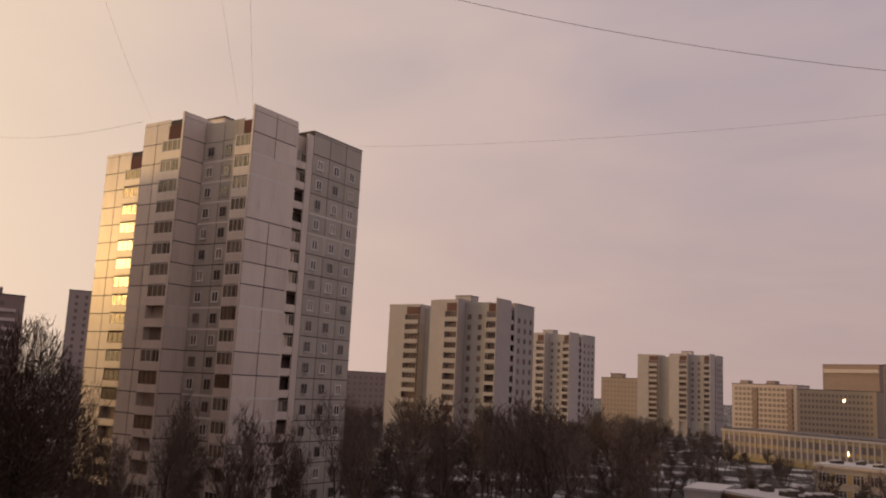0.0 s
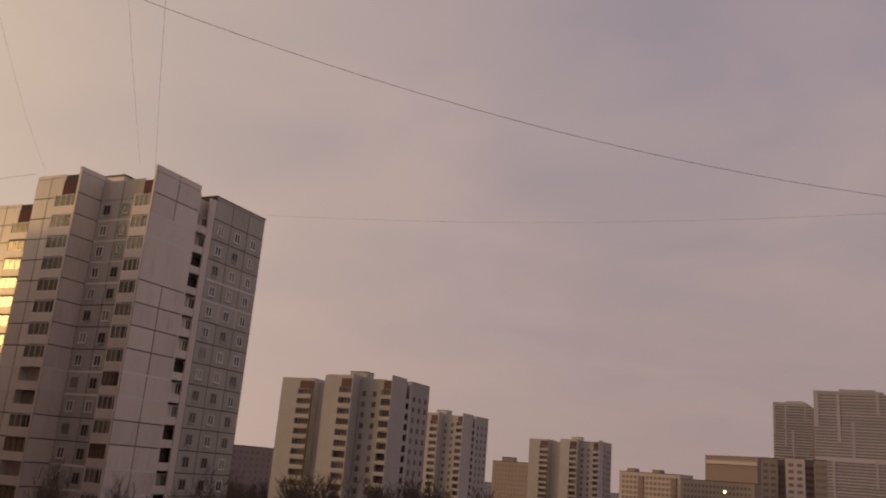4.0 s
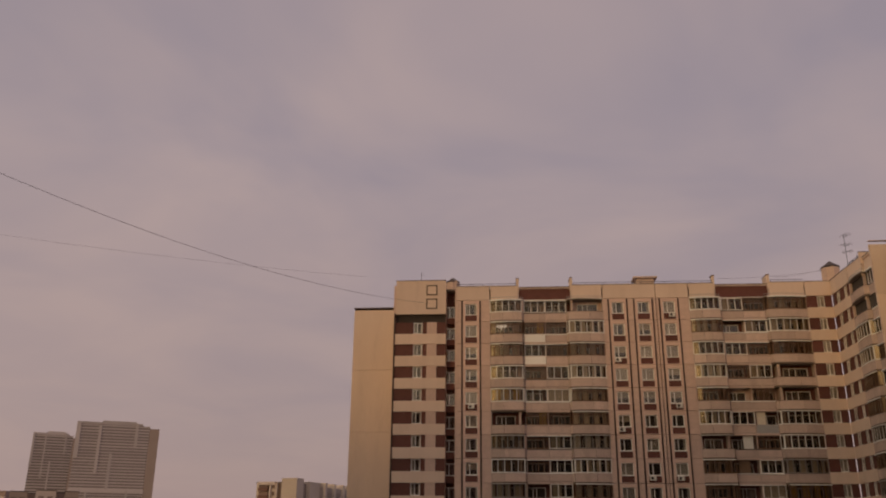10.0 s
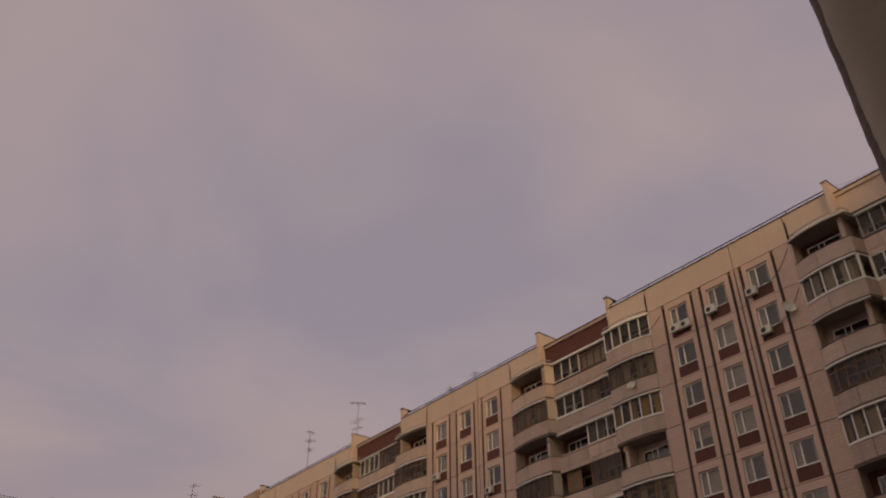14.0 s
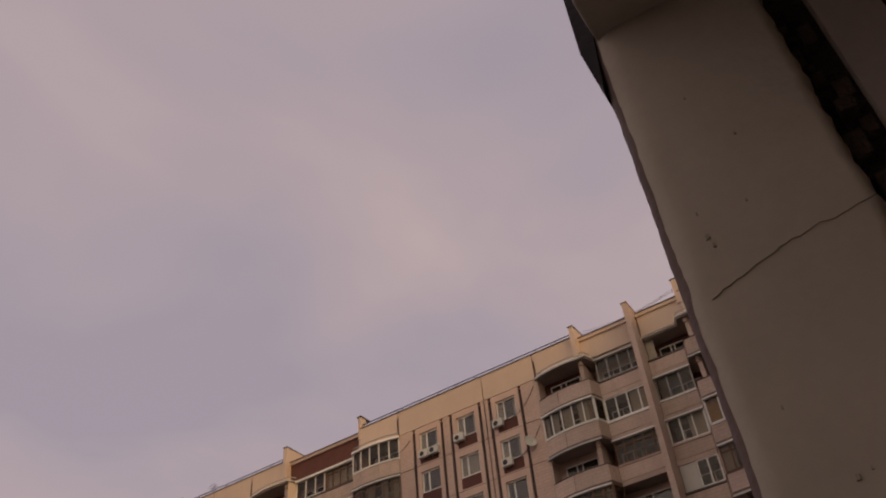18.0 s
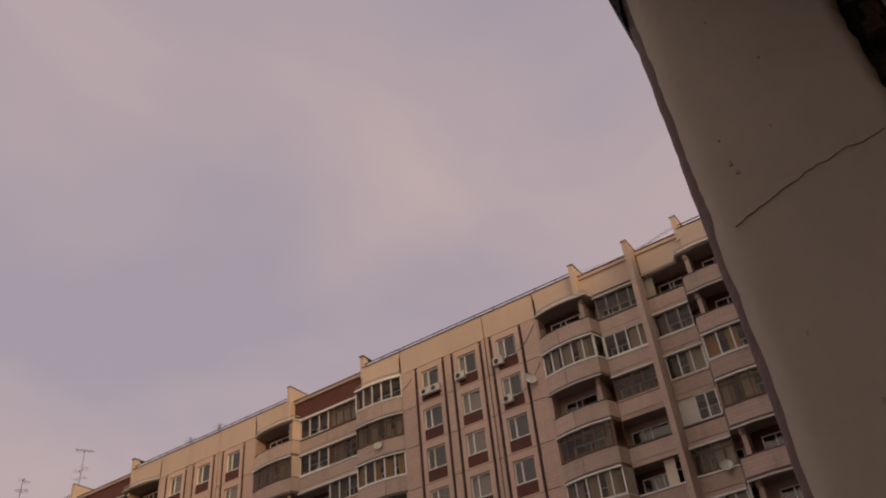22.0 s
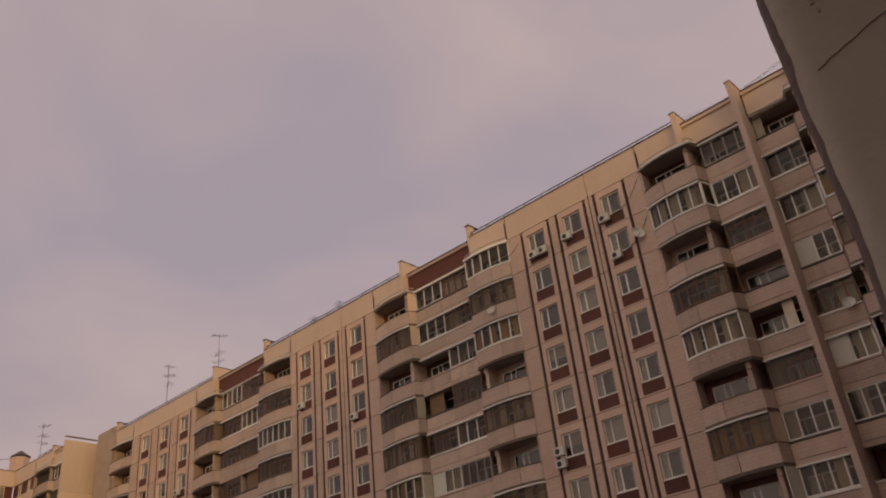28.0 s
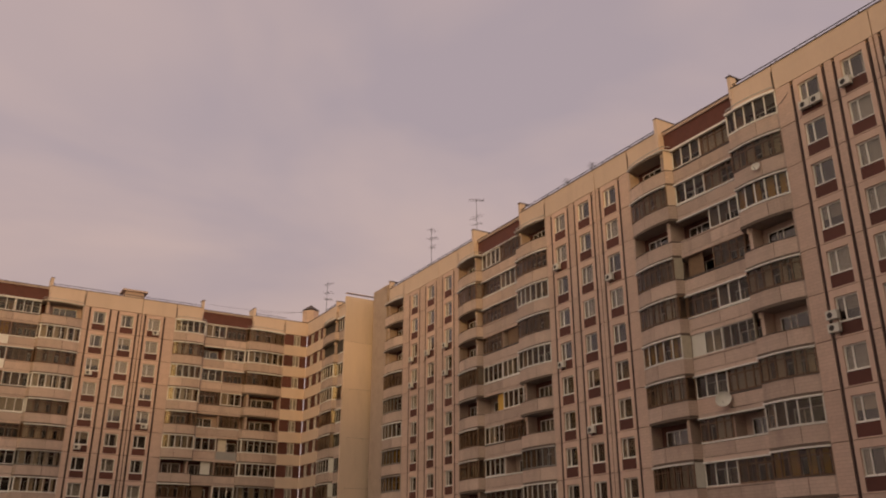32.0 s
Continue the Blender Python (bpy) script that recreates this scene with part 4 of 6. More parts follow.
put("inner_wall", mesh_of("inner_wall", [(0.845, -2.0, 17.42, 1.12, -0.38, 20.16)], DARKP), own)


def ceiling_point(i, j):
    x = -2.75 + 3.75 * i / 79
    t = j / 15
    top = -0.06 + 0.18 * max(0.0, (x + 2.57) / 3.4)
    n1 = noise.noise((x * 6, 0.3, 5)) * 0.006 + noise.noise((x * 31, 0.3, 7)) * 0.003
    if t < 0.3:
        return (x, 0.0 + n1, 20.3 - (0.3 - top) * t / 0.3 + (0.0 if t < 0.29 else 0.004))
    return (x, n1 - 2.0 * ((t - 0.3) / 0.7) ** 2, 20.0 + top + 0.003 * noise.noise((x * 9, t * 9, 1)))


rough_sheet("loggia_ceiling", 80, 16, ceiling_point, PLASTER, own)


def left_point(i, j):
    z = 17.3 + 2.86 * i / 79
    t = j / 19
    n1 = noise.noise((z * 6, 3.3, 2)) * 0.006 + noise.noise((z * 27, 3.3, 4)) * 0.004
    if t < 0.2:
        p = (-2.85 + 0.25 * t / 0.2, n1)
    elif t < 0.5:
        a = (t - 0.2) / 0.3 * math.pi / 2
        p = (-2.60 + 0.03 * math.sin(a), -0.03 + 0.03 * math.cos(a) + n1 * math.cos(a))
    else:
        p = (-2.57, -0.03 - 1.97 * ((t - 0.5) / 0.5) ** 1.6)
    return (p[0] + 0.002 * noise.noise((p[1] * 12, z * 9, 6)), p[1] - 0.014, z)


rough_sheet("loggia_side_wall", 80, 20, left_point, mat("grey_side_plaster", (0.60, 0.53, 0.46), 0.92, 0.14, 4.0, 50, bump=0.15, stain=0.2, obvar=0.0), own)
# hairline crack and chips in the plaster
pts = []
for k in range(26):
    u = k / 25
    pts.append((-0.032 - 0.205 * u, 19.572 + 0.046 * u + 0.012 * math.sin(u * 3.1) + 0.006 * noise.noise((u * 7, 3.0, 0)) + 0.003 * rng.random() + 0.012 * max(0, u - 0.7)))
crack = []
cf = []
for k, (y0, z0) in enumerate(pts):
    h = (0.0001 + 0.0004 * rng.random() * abs(noise.noise((k * 0.37, 0.5, 2)))) * (0.4 + 0.6 * k / 25)
    crack += [(0.8284, y0, z0 - h), (0.8284, y0, z0 + h), (0.8305, y0, z0 + h), (0.8305, y0, z0 - h)]
    if k:
        i = 4 * k
        cf += [(i - 4 + a, i - 4 + (a + 1) % 4, i + (a + 1) % 4, i + a) for a in range(4)]
put("crack", raw_mesh("crack", crack, cf, CRACKM), own)
chips = [(0.8275, yy - a * 0.6, zz - a, 0.8295, yy + a * 0.6, zz + a) for yy, zz, a in ((-0.052, 19.66, 0.0035), (-0.056, 19.645, 0.003), (-0.05, 19.70, 0.002), (-0.11, 19.69, 0.002), (-0.06, 19.42, 0.002), (-0.1, 19.33, 0.003), (-0.13, 19.80, 0.0025), (-0.115, 19.335, 0.002), (-0.09, 19.9, 0.002))]
for c in chips:
    put("chip", mesh_of("chip", [c], CRACKM), own)
SLATE = mat("dark_slate_metal", (0.035, 0.03, 0.038), 0.9, 0.15, 6, 40, obvar=0.0)
DRIP = ((0.013, 19.99), (0.030, 20.11), (0.030, 20.3), (-0.01, 20.3))
put("drip_edge", raw_mesh("drip_edge", [(x, y, z) for x in (0.838, 1.12) for y, z in DRIP], [(0, 1, 2, 3), (7, 6, 5, 4), (0, 4, 5, 1), (1, 5, 6, 2), (2, 6, 7, 3), (3, 7, 4, 0)], SLATE), own)
# old frame leftovers on the left edge
put("frame_profile", mesh_of("frame_profile", [(-2.586, -0.011, 19.67, -2.574, 0.003, 20.05)], DARKM), own)
bm = bmesh.new()
bmesh.ops.create_uvsphere(bm, u_segments=10, v_segments=6, radius=0.021)
me = bpy.data.meshes.new("knob")
bm.to_mesh(me)
bm.free()
me.materials.append(DARKM)
put("frame_knob", me, own, (-2.577, -0.016, 19.648)).scale = (0.8, 0.95, 1.6)


def side_plate(name, outline, x0, x1, material):
    """A plate of the given outline in depth and height, from x0 to x1."""
    n = len(outline)
    v = [(x, y, z) for x in (x0, x1) for y, z in outline]
    return put(name, raw_mesh(name, v, [tuple(range(n)), tuple(range(2 * n - 1, n - 1, -1))] + [(i, n + i, n + (i + 1) % n, (i + 1) % n) for i in range(n)], material), own)


# pale plate in place of bright sky showing through a gap
side_plate("pale_filler", [(-0.018, 19.95), (-0.036, 19.88), (-0.038, 19.81), (-0.024, 19.77), (-0.012, 19.80), (-0.012, 19.93)], -2.60, -2.564, WHITEW)
side_plate("thin_hook", [(-0.040, 19.82), (-0.037, 19.82), (-0.022, 19.77), (-0.030, 19.67), (-0.034, 19.67), (-0.026, 19.77)], -2.575, -2.560, DARKM)
side_plate("sill_flap", [(-0.040, 19.232), (0.028, 19.164), (-0.028, 19.119)], -2.66, -2.566, GALV)
side_plate("flap_edge", [(-0.040, 19.236), (-0.034, 19.24), (0.012, 19.19), (0.028, 19.166)], -2.66, -2.560, FLASH)
side_plate("red_plug", [(-0.034, 19.25), (-0.012, 19.25), (-0.014, 19.228), (-0.03, 19.236)], -2.59, -2.566, BROWN)
put("parapet_top", mesh_of("parapet_top", [(-140, -0.4, 50, 40.8, 0, 50.4)], CREAMT), own)

# ---- ground ----
gm = mat("earth_and_snow", (0.035, 0.028, 0.024), 0.95, 0.4, 0.03, 0.5, bump=0.2, obvar=0.0)
nt = gm.node_tree
b = nt.nodes["Principled BSDF"]
tc = nt.nodes.new("ShaderNodeTexCoord")
n1 = add_node(nt, "ShaderNodeTexNoise", Scale=0.075, Detail=8.0, Roughness=0.65)
rp = add_node(nt, "ShaderNodeMapRange", From_Min=0.51, From_Max=0.59)
mx = nt.nodes.new("ShaderNodeMix")
mx.data_type = "RGBA"
old = b.inputs["Base Color"].links[0].from_socket
nt.links.new(tc.outputs["Object"], n1.inputs["Vector"])
nt.links.new(n1.outputs["Fac"], rp.inputs["Value"])
nt.links.new(rp.outputs[0], mx.inputs[0])
nt.links.new(old, mx.inputs[6])
mx.inputs[7].default_value = (0.50, 0.49, 0.51, 1)
nt.links.new(mx.outputs[2], b.inputs["Base Color"])
N = 60
gv = [(-2500 + 5000 * i / N, -2500 + 5000 * j / N, -0.02) for i in range(N + 1) for j in range(N + 1)]
gf = [(i * (N + 1) + j, (i + 1) * (N + 1) + j, (i + 1) * (N + 1) + j + 1, i * (N + 1) + j + 1) for i in range(N) for j in range(N)]
tagged(put("ground", raw_mesh("ground", gv, gf, gm)), "dark winter ground with patches of old snow", "ground", kind="structure")

# ---- panel towers ----
TW = mat("tower_panel", (0.74, 0.655, 0.575), 0.28, 0.12, 0.7, 12, stain=0.3, obvar=0.07, streak=True)
TG = mat("tower_green_panel", (0.50, 0.465, 0.405), 0.85, 0.14, 0.8, 12, stain=0.3, obvar=0.06, streak=True)
SEAM = mat("tower_seam", (0.075, 0.062, 0.056), 0.9, 0.2, 1, 8)
TPANE = glass_mat("tower_loggia_glass", (0.76, 0.73, 0.68), 0.7, 0.16)
PATCH = mat("sealed_joint", (0.76, 0.73, 0.67), 0.85, 0.1, 1, 8)
TP = 2.76
# far towers carry the distance haze in their colours
TWF = mat("hazy_tower_panel", (0.50, 0.455, 0.425), 0.8, 0.12, 0.3, 3, bump=0, obvar=0.06)
TGF = mat("hazy_tower_side", (0.42, 0.395, 0.365), 0.8, 0.12, 0.3, 3, bump=0, obvar=0.06)
# shade in far loggias and windows as colour, lifted for haze
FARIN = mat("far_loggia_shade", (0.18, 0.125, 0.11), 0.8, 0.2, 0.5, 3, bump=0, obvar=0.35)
FARBR = mat("hazy_brown_paint", (0.16, 0.085, 0.07), 0.8, 0.15, 0.5, 3, bump=0)
TKIT = [window_kit(1.15, 1.35, 0.5, m, "", GLASS) for m in (WHITE, GREYF, WHITE, GREYF, WHITE)]
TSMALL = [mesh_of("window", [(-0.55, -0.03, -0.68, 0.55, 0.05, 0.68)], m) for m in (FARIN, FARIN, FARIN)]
TSILL = mesh_of("sill", [(-0.68, -0.1, -0.06, 0.68, 0.05, 0.0)], FLASH)


LOGIN = mat("loggia_inside", (0.42, 0.37, 0.31), 0.9, 0.3, 1.0, 8, obvar=0.4)
PANELS = (TW, TG, DARKCON, BROWN)


def tower(gx, gy, floors, top, rot, label, detail):
    t = thing("apartment_tower", pose(gx, gy, 0, 0, 0, rot), label, "apartment tower", "panel towers")
    R = top - 1.0
    low = 2 if detail else 4  # lowest floors stand hidden in the wood
    TW, TG, DARKCON, BROWN = (PANELS if detail else (TWF, TGF, FARIN, FARBR))

    def body(name, x0, y0, x1, y1, z1, m):
        put(name, mesh_of(name, [(x0, y0, 0, x1, y1, z1)], m), t)

    def zw(n):
        return R - 3.9 - TP * (floors - n)

    def panels(p, ux, uy, w, cols, m, z_top):
        """Panels on a wall from plan point p along (ux, uy)."""
        if not detail:
            return
        cw = w / cols
        nrm = Vector((uy, -ux))
        a, c = 0.065, cw - 0.065
        quad = [(ux * a + nrm.x * 0.05, uy * a + nrm.y * 0.05), (ux * c + nrm.x * 0.05, uy * c + nrm.y * 0.05), (ux * c, uy * c), (ux * a, uy * a)]
        me = mesh_of("panel", prisms=[(quad, -1.315, 1.315)], material=m)
        for n in range(low, floors + 2):
            for k in range(cols):
                if zw(n) + 1.3 < z_top:
                    put("panel", me, t, (p[0] + ux * cw * k, p[1] + uy * cw * k, zw(n)))
        zt = max(zw(n) for n in range(1, floors + 2) if zw(n) + 1.3 < z_top) + 1.38
        if z_top - zt > 0.1:
            am = mesh_of("attic_panel", prisms=[(quad, zt, z_top + 0.08)], material=m)
            for k in range(cols):
                put("attic_panel", am, t, (p[0] + ux * cw * k, p[1] + uy * cw * k, 0))

    def win(x, y, z, rz, k):
        if detail:
            kit = TKIT[k % 5]
            w = put("window", kit["frame"], t, (x, y, z), rz)
            put("pane", cached(("tp", 0), lambda: mesh_of("pane", [(-0.52, 0.03, -0.62, 0.52, 0.045, 0.62)], GLASS)), w)
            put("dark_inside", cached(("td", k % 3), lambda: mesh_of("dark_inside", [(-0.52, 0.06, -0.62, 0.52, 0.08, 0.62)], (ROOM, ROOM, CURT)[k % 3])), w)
            put("sill", TSILL, w, (0, 0, -0.68))
        else:
            put("window", TSMALL[k % 3], t, (x, y, z), rz)

    # main bodies
    body("main_block", -10.7, 1.75, -0.25, 8.1, R - 0.2, SEAM if detail else TG)
    body("main_block", -10.7, 8.1, -1.3, 11.3, R - 0.2, TW)
    body("main_block", -10.7, 11.3, -0.05, 22.0, R + 0.6, TG if not detail else SEAM)
    body("blank_wall", -0.3, 0.0, -0.05, 8.1, top, SEAM if detail else TW)
    body("front_block", -20.3, -0.66, -11.0, 14, R + 0.5, SEAM if detail else TW)
    body("front_fin", -11.05, -2.0, -10.75, 1.9, top - 0.1, SEAM if detail else TW)
    body("rear_block", -40.5, 8.0, -29.6, 20.0, R + 0.5, SEAM if detail else TW)
    body("rear_block", -29.6, 10.5, -20.3, 20.0, R - 0.4, TG)
    if detail:
        body("fin_edge", -11.06, -2.04, -10.69, -1.99, top - 0.1, TW)
        body("wall_edge", -0.31, -0.04, 0.0, 0.0, top, TW)
    put("roof_lip", mesh_of("roof_lip", [(-10.8, 11.2, R + 0.6, 0.05, 22.1, R + 0.72)], COPING), t)
    body("attic", -20.2, 0.5, -11.0, 13, R + 0.8, TW)
    body("attic", -10.7, 2.4, -3.4, 8, R + 0.1, TG)
    panels((-0.05, 0.02), 0, 1, 8.06, 2, TW, top - 0.1)
    panels((-0.05, 11.34), 0, 1, 10.6, 3, TG, R + 0.5)
    panels((-20.28, -0.66), 1, 0, 5.4, 2, TW, R + 0.6)
    panels((-10.75, -1.98), 0, 1, 3.86, 1, TW, top - 0.2)
    panels((-10.68, 1.75), 1, 0, 7.3, 2, TG, R)
    panels((-40.48, 8.0), 1, 0, 6.3, 2, TW, R + 0.6)
    # columns of loggias: (x0, x1, y) facing the front
    for x0, x1, y in ((-14.9, -11.05, -1.75), (-3.3, -0.3, 0.35), (-34.1, -29.6, 7.0)):
        yb = {-1.75: -0.66, 0.35: 1.75, 7.0: 8.0}[y]
        w = x1 - x0
        par = mesh_of("loggia_parapet", [(0, y, -1.38, w, y + 0.12, -0.30), (0, y, -1.38, w, yb + 0.02, -1.25)], TW)
        glz = [mesh_of("loggia_glazing", [(0, y + 0.02, -0.3, w, y + 0.08, -0.22), (0, y + 0.02, 1.2, w, y + 0.08, 1.28)] + [(w * i / 4 - 0.035, y + 0.02, -0.22, w * i / 4 + 0.035, y + 0.08, 1.2) for i in range(5)], m) for m in ((WHITE, WOODF, WHITE) if detail else (TWF, FARBR, TGF))]
        gl = mesh_of("pane", [(0.03, y + 0.04, -0.22, w - 0.03, y + 0.055, 1.2)], TPANE)
        crt = [mesh_of("curtain", [(w * a + 0.05, y + 0.14, -0.28, w * c - 0.05, y + 0.16, 1.2)], m) for a, c, m in ((0, 0.6, CURTW), (0, 1, CURT), (0, 1, CURTW), (0, 1, LOGIN))]
        inn = mesh_of("dark_inside", [(0.03, yb - 0.04, -1.2, w - 0.03, yb - 0.01, 1.3)], LOGIN if detail else DARKCON)
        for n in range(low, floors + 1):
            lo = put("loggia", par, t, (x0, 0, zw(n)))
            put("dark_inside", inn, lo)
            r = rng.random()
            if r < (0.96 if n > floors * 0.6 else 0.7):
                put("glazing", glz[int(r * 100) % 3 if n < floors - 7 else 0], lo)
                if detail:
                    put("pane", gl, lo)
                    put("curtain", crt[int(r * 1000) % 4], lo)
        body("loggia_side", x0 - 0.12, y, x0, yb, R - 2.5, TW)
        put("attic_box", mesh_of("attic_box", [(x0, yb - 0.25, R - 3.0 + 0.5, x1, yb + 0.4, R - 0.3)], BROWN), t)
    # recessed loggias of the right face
    # loggia backs coloured dark for the shade of the recess
    inn = mesh_of("loggia", [(-1.25, 8.15, -0.35, -1.15, 11.25, 1.2)], DARKCON if detail else FARIN)
    par = mesh_of("loggia_parapet", [(-0.25, 8.12, -1.38, -0.1, 11.28, -0.25), (-1.3, 8.12, -1.38, -0.1, 11.28, -1.22)], TW)
    rglz = mesh_of("glazing", [(-0.24, 8.15, -0.25, -0.16, 11.25, -0.17), (-0.24, 8.15, 1.12, -0.16, 11.25, 1.2)] + [(-0.24, 8.15 + 0.755 * i, -0.17, -0.16, 8.23 + 0.755 * i, 1.12) for i in range(5)] + [(-0.45, 8.2, -0.2, -0.42, 9.6, 1.15)], CURT)
    for n in range(low, floors + 1):
        lo = put("loggia", inn, t, (0, 0, zw(n)))
        put("loggia_parapet", par, lo)
        if detail and rng.random() < 0.55:
            put("glazing", rglz, lo)
    body("pier", -0.3, 7.95, -0.02, 8.25, R, TW)
    body("pier", -0.3, 10.2, -0.03, 11.35, R, TW)
    for n in range(low, floors + 1):
        for y in (12.9, 16.4, 19.9):
            win(0.10 if detail else 0.0, y, zw(n), 90, rng.randrange(9))
        for x in (-9.2, -6.0):
            win(x, 1.58 if detail else 1.72, zw(n), 0, rng.randrange(9))
    put("roof_box", mesh_of("roof_box", [(-16, 5, R + 0.6, -11, 9, R + 2.2)], TW), t)
    put("roof_box_lid", mesh_of("roof_box_lid", [(-16.2, 4.8, R + 2.2, -10.8, 9.2, R + 2.35)], COPING), t)
    if detail:  # freshly sealed joints
        for n in (17, 16, 10, 9, 6, 5):
            z = zw(n) + 1.38
            put("sealed_joint", mesh_of("sealed_joint", [(-0.01, 0.05, -0.13, 0.016, 8.0, 0.13)], PATCH), t, (0, 0, z))
            put("sealed_joint", mesh_of("sealed_joint", [(-10.6, 1.66, -0.13, -3.4, 1.69, 0.13)], PATCH), t, (0, 0, z))
        for n in (15, 14):
            put("sealed_joint", mesh_of("sealed_joint", [(-10.6, 1.66, -0.10, -3.4, 1.69, 0.10)], PATCH), t, (0, 0, zw(n) + 1.38))
            put("sealed_joint", mesh_of("sealed_joint", [(-0.01, 11.4, -0.12, 0.016, 21.9, 0.12)], PATCH), t, (0, 0, zw(n) + 1.38))
        for y in (14.9, 18.45):
            put("sealed_joint", mesh_of("sealed_joint", [(-0.01, y - 0.1, -1.3, 0.014, y + 0.1, 1.3)], PATCH), t, (0, 0, zw(14)))
        for n in (10, 9):
            put("sealed_joint", mesh_of("sealed_joint", [(-20.2, -0.735, -0.12, -15.0, -0.70, 0.12)], PATCH), t, (0, 0, zw(n) + 1.38))
            put("sealed_joint", mesh_of("sealed_joint", [(-10.72, -1.92, -0.12, -10.68, 1.8, 0.12)], PATCH), t, (0, 0, zw(n) + 1.38))
        put("smooth_coat", mesh_of("smooth_coat", [(-0.02, 0.05, zw(15) - 1.3, 0.008, 8.02, zw(17) + 1.2)], TW), t)
    return t


tower(-100, 32, 18, 53.0, 26, "tall grey panel apartment tower with stepped fronts and sealed joints", True)
tower(-180, 126.6, 15, 42.5, 26, "grey panel apartment tower behind a bare wood", False)
tower(-270, 227, 15, 43.5, 20, "grey panel apartment tower far behind bare trees", False)
tower(-287, 331, 14, 41.0, 24, "pale panel apartment tower far behind bare trees", False)


# ---- the town ----
def polar(az, r):
    return Vector((-math.sin(radians(az)) * r, math.cos(radians(az)) * r))


def block(name, label, az0, r0, az1, r1, top, depth, m, rows=0, cols=0, wsize=(1.3, 1.5), wm=None, base=0.0, margin=(1.5, 1.2, 1.2), group="buildings of the town", roof=COPING, bands=None):
    """A building whose front runs from (az0, r0) to (az1, r1) seen from the window; windows in rows and columns."""
    p, q = polar(az0, r0), polar(az1, r1)
    w = (q - p).length
    a = math.degrees(math.atan2(q.y - p.y, q.x - p.x))
    t = thing(name, pose(p.x, p.y, 0, 0, 0, a), label, "building", group)
    put("wall", mesh_of("wall", [(0, 0, base, w, depth, top)], m), t)
    put("roof", mesh_of("roof", [(-0.15, -0.15, top, w + 0.15, depth + 0.15, top + 0.35)], roof), t)
    if rows and cols:
        ww, wh = wsize
        me = mesh_of("window", [(-ww / 2, -0.08, -wh / 2, ww / 2, 0.02, wh / 2)], wm or ROOM)
        rh = (top - margin[2] - base - margin[1]) / rows
        spots = [(margin[0] + (w - 2 * margin[0]) * (k + 0.5) / cols, base + margin[1] + rh * (i + 0.5)) for i in range(rows) for k in range(cols)]
        if r0 > 380:
            tagged(put("window_grid", mesh_of("window_grid", [(x - ww / 2, -0.08, z - wh / 2, x + ww / 2, 0.02, z + wh / 2) for x, z in spots], wm or ROOM), t), kind="stuff")
            return t, w
        for i in range(rows):
            for k in range(cols):
                put("window", me, t, (margin[0] + (w - 2 * margin[0]) * (k + 0.5) / cols, 0, base + margin[1] + rh * (i + 0.5)))
    return t, w


# distance haze is put into these base colours: pinkish, low in contrast
HAZE1 = mat("hazy_far_panel", (0.38, 0.325, 0.305), 0.9, 0.1, 0.1, 1, bump=0)
FARYEL = mat("hazy_yellow_plaster", (0.37, 0.30, 0.245), 0.9, 0.1, 0.1, 1, bump=0)
FARWHITE = mat("hazy_white_panel", (0.58, 0.50, 0.475), 0.9, 0.1, 0.1, 1, bump=0)
FARBRICK = mat("hazy_brick", (0.30, 0.225, 0.20), 0.9, 0.1, 0.1, 1, bump=0)
FARGREY = mat("hazy_grey", (0.33, 0.27, 0.25), 0.9, 0.1, 0.1, 1, bump=0)
FWIN = mat("hazy_window", (0.21, 0.165, 0.155), 0.4, 0.2, 0.5, 3, bump=0, obvar=0.3)
YEL = mat("school_yellow", (0.47, 0.35, 0.18), 0.85, 0.1, 0.3, 4, obvar=0.1)
SCH = mat("school_cream", (0.55, 0.46, 0.38), 0.85, 0.12, 0.3, 4, stain=0.3, obvar=0.08)
SNOW = mat("roof_snow", (0.52, 0.50, 0.51), 0.9, 0.12, 0.3, 3, bump=0.3)
SCHW = mat("school_window", (0.06, 0.05, 0.05), 0.3, 0.3, 1, 4, bump=0, obvar=0.5)

block("panel_house", "distant grey panel house behind the wood", 66.5, 430, 61.0, 450, 24.0, 14, FARGREY, 7, 14, wm=FWIN)
block("panel_house", "distant beige panel house with stepped roof", 47.8, 600, 44.4, 580, 30.0, 14, FARYEL, 9, 14, wm=FWIN)
block("roof_house", "low beige stair house on a distant panel house", 47.2, 602, 46.4, 600, 33.0, 8, FARYEL)
t, w = block("panel_house", "white nine-storey panel house with dark balcony columns", 39.6, 520, 35.8, 500, 28.4, 14, FARWHITE, 9, 14, (1.9, 1.7), wm=FWIN)
for x in (w * 0.1, w * 0.52):
    put("roof_box", mesh_of("roof_box", [(x, 2, 28.4, x + 5, 7, 30.6)], FARGREY), t)
for x in (w * 0.33, w * 0.86):
    for i in range(8):
        put("balcony", cached("townbal", lambda: mesh_of("balcony", [(0, -0.8, 0, 3.4, 0, 1.0), (0.2, -0.5, 1.0, 3.2, 0, 2.6)], FARBRICK)), t, (x, 0, 2.0 + 3.1 * i))
block("brick_house", "tall grey-brown house with a pale top edge", 34.3, 640, 31.2, 620, 46.0, 20, FARBRICK, 12, 14, wm=FWIN, roof=FARBRICK)
t, w = block("attic_storey", "pale top storey band of the tall grey-brown house", 34.25, 638, 31.25, 618.5, 42.5, 1.2, FARWHITE, base=40.5, roof=FARWHITE)
t, w = block("panel_house", "long yellowish panel house with small windows", 35.8, 490, 31.4, 470, 26.2, 14, FARYEL, 8, 18, wm=FWIN)
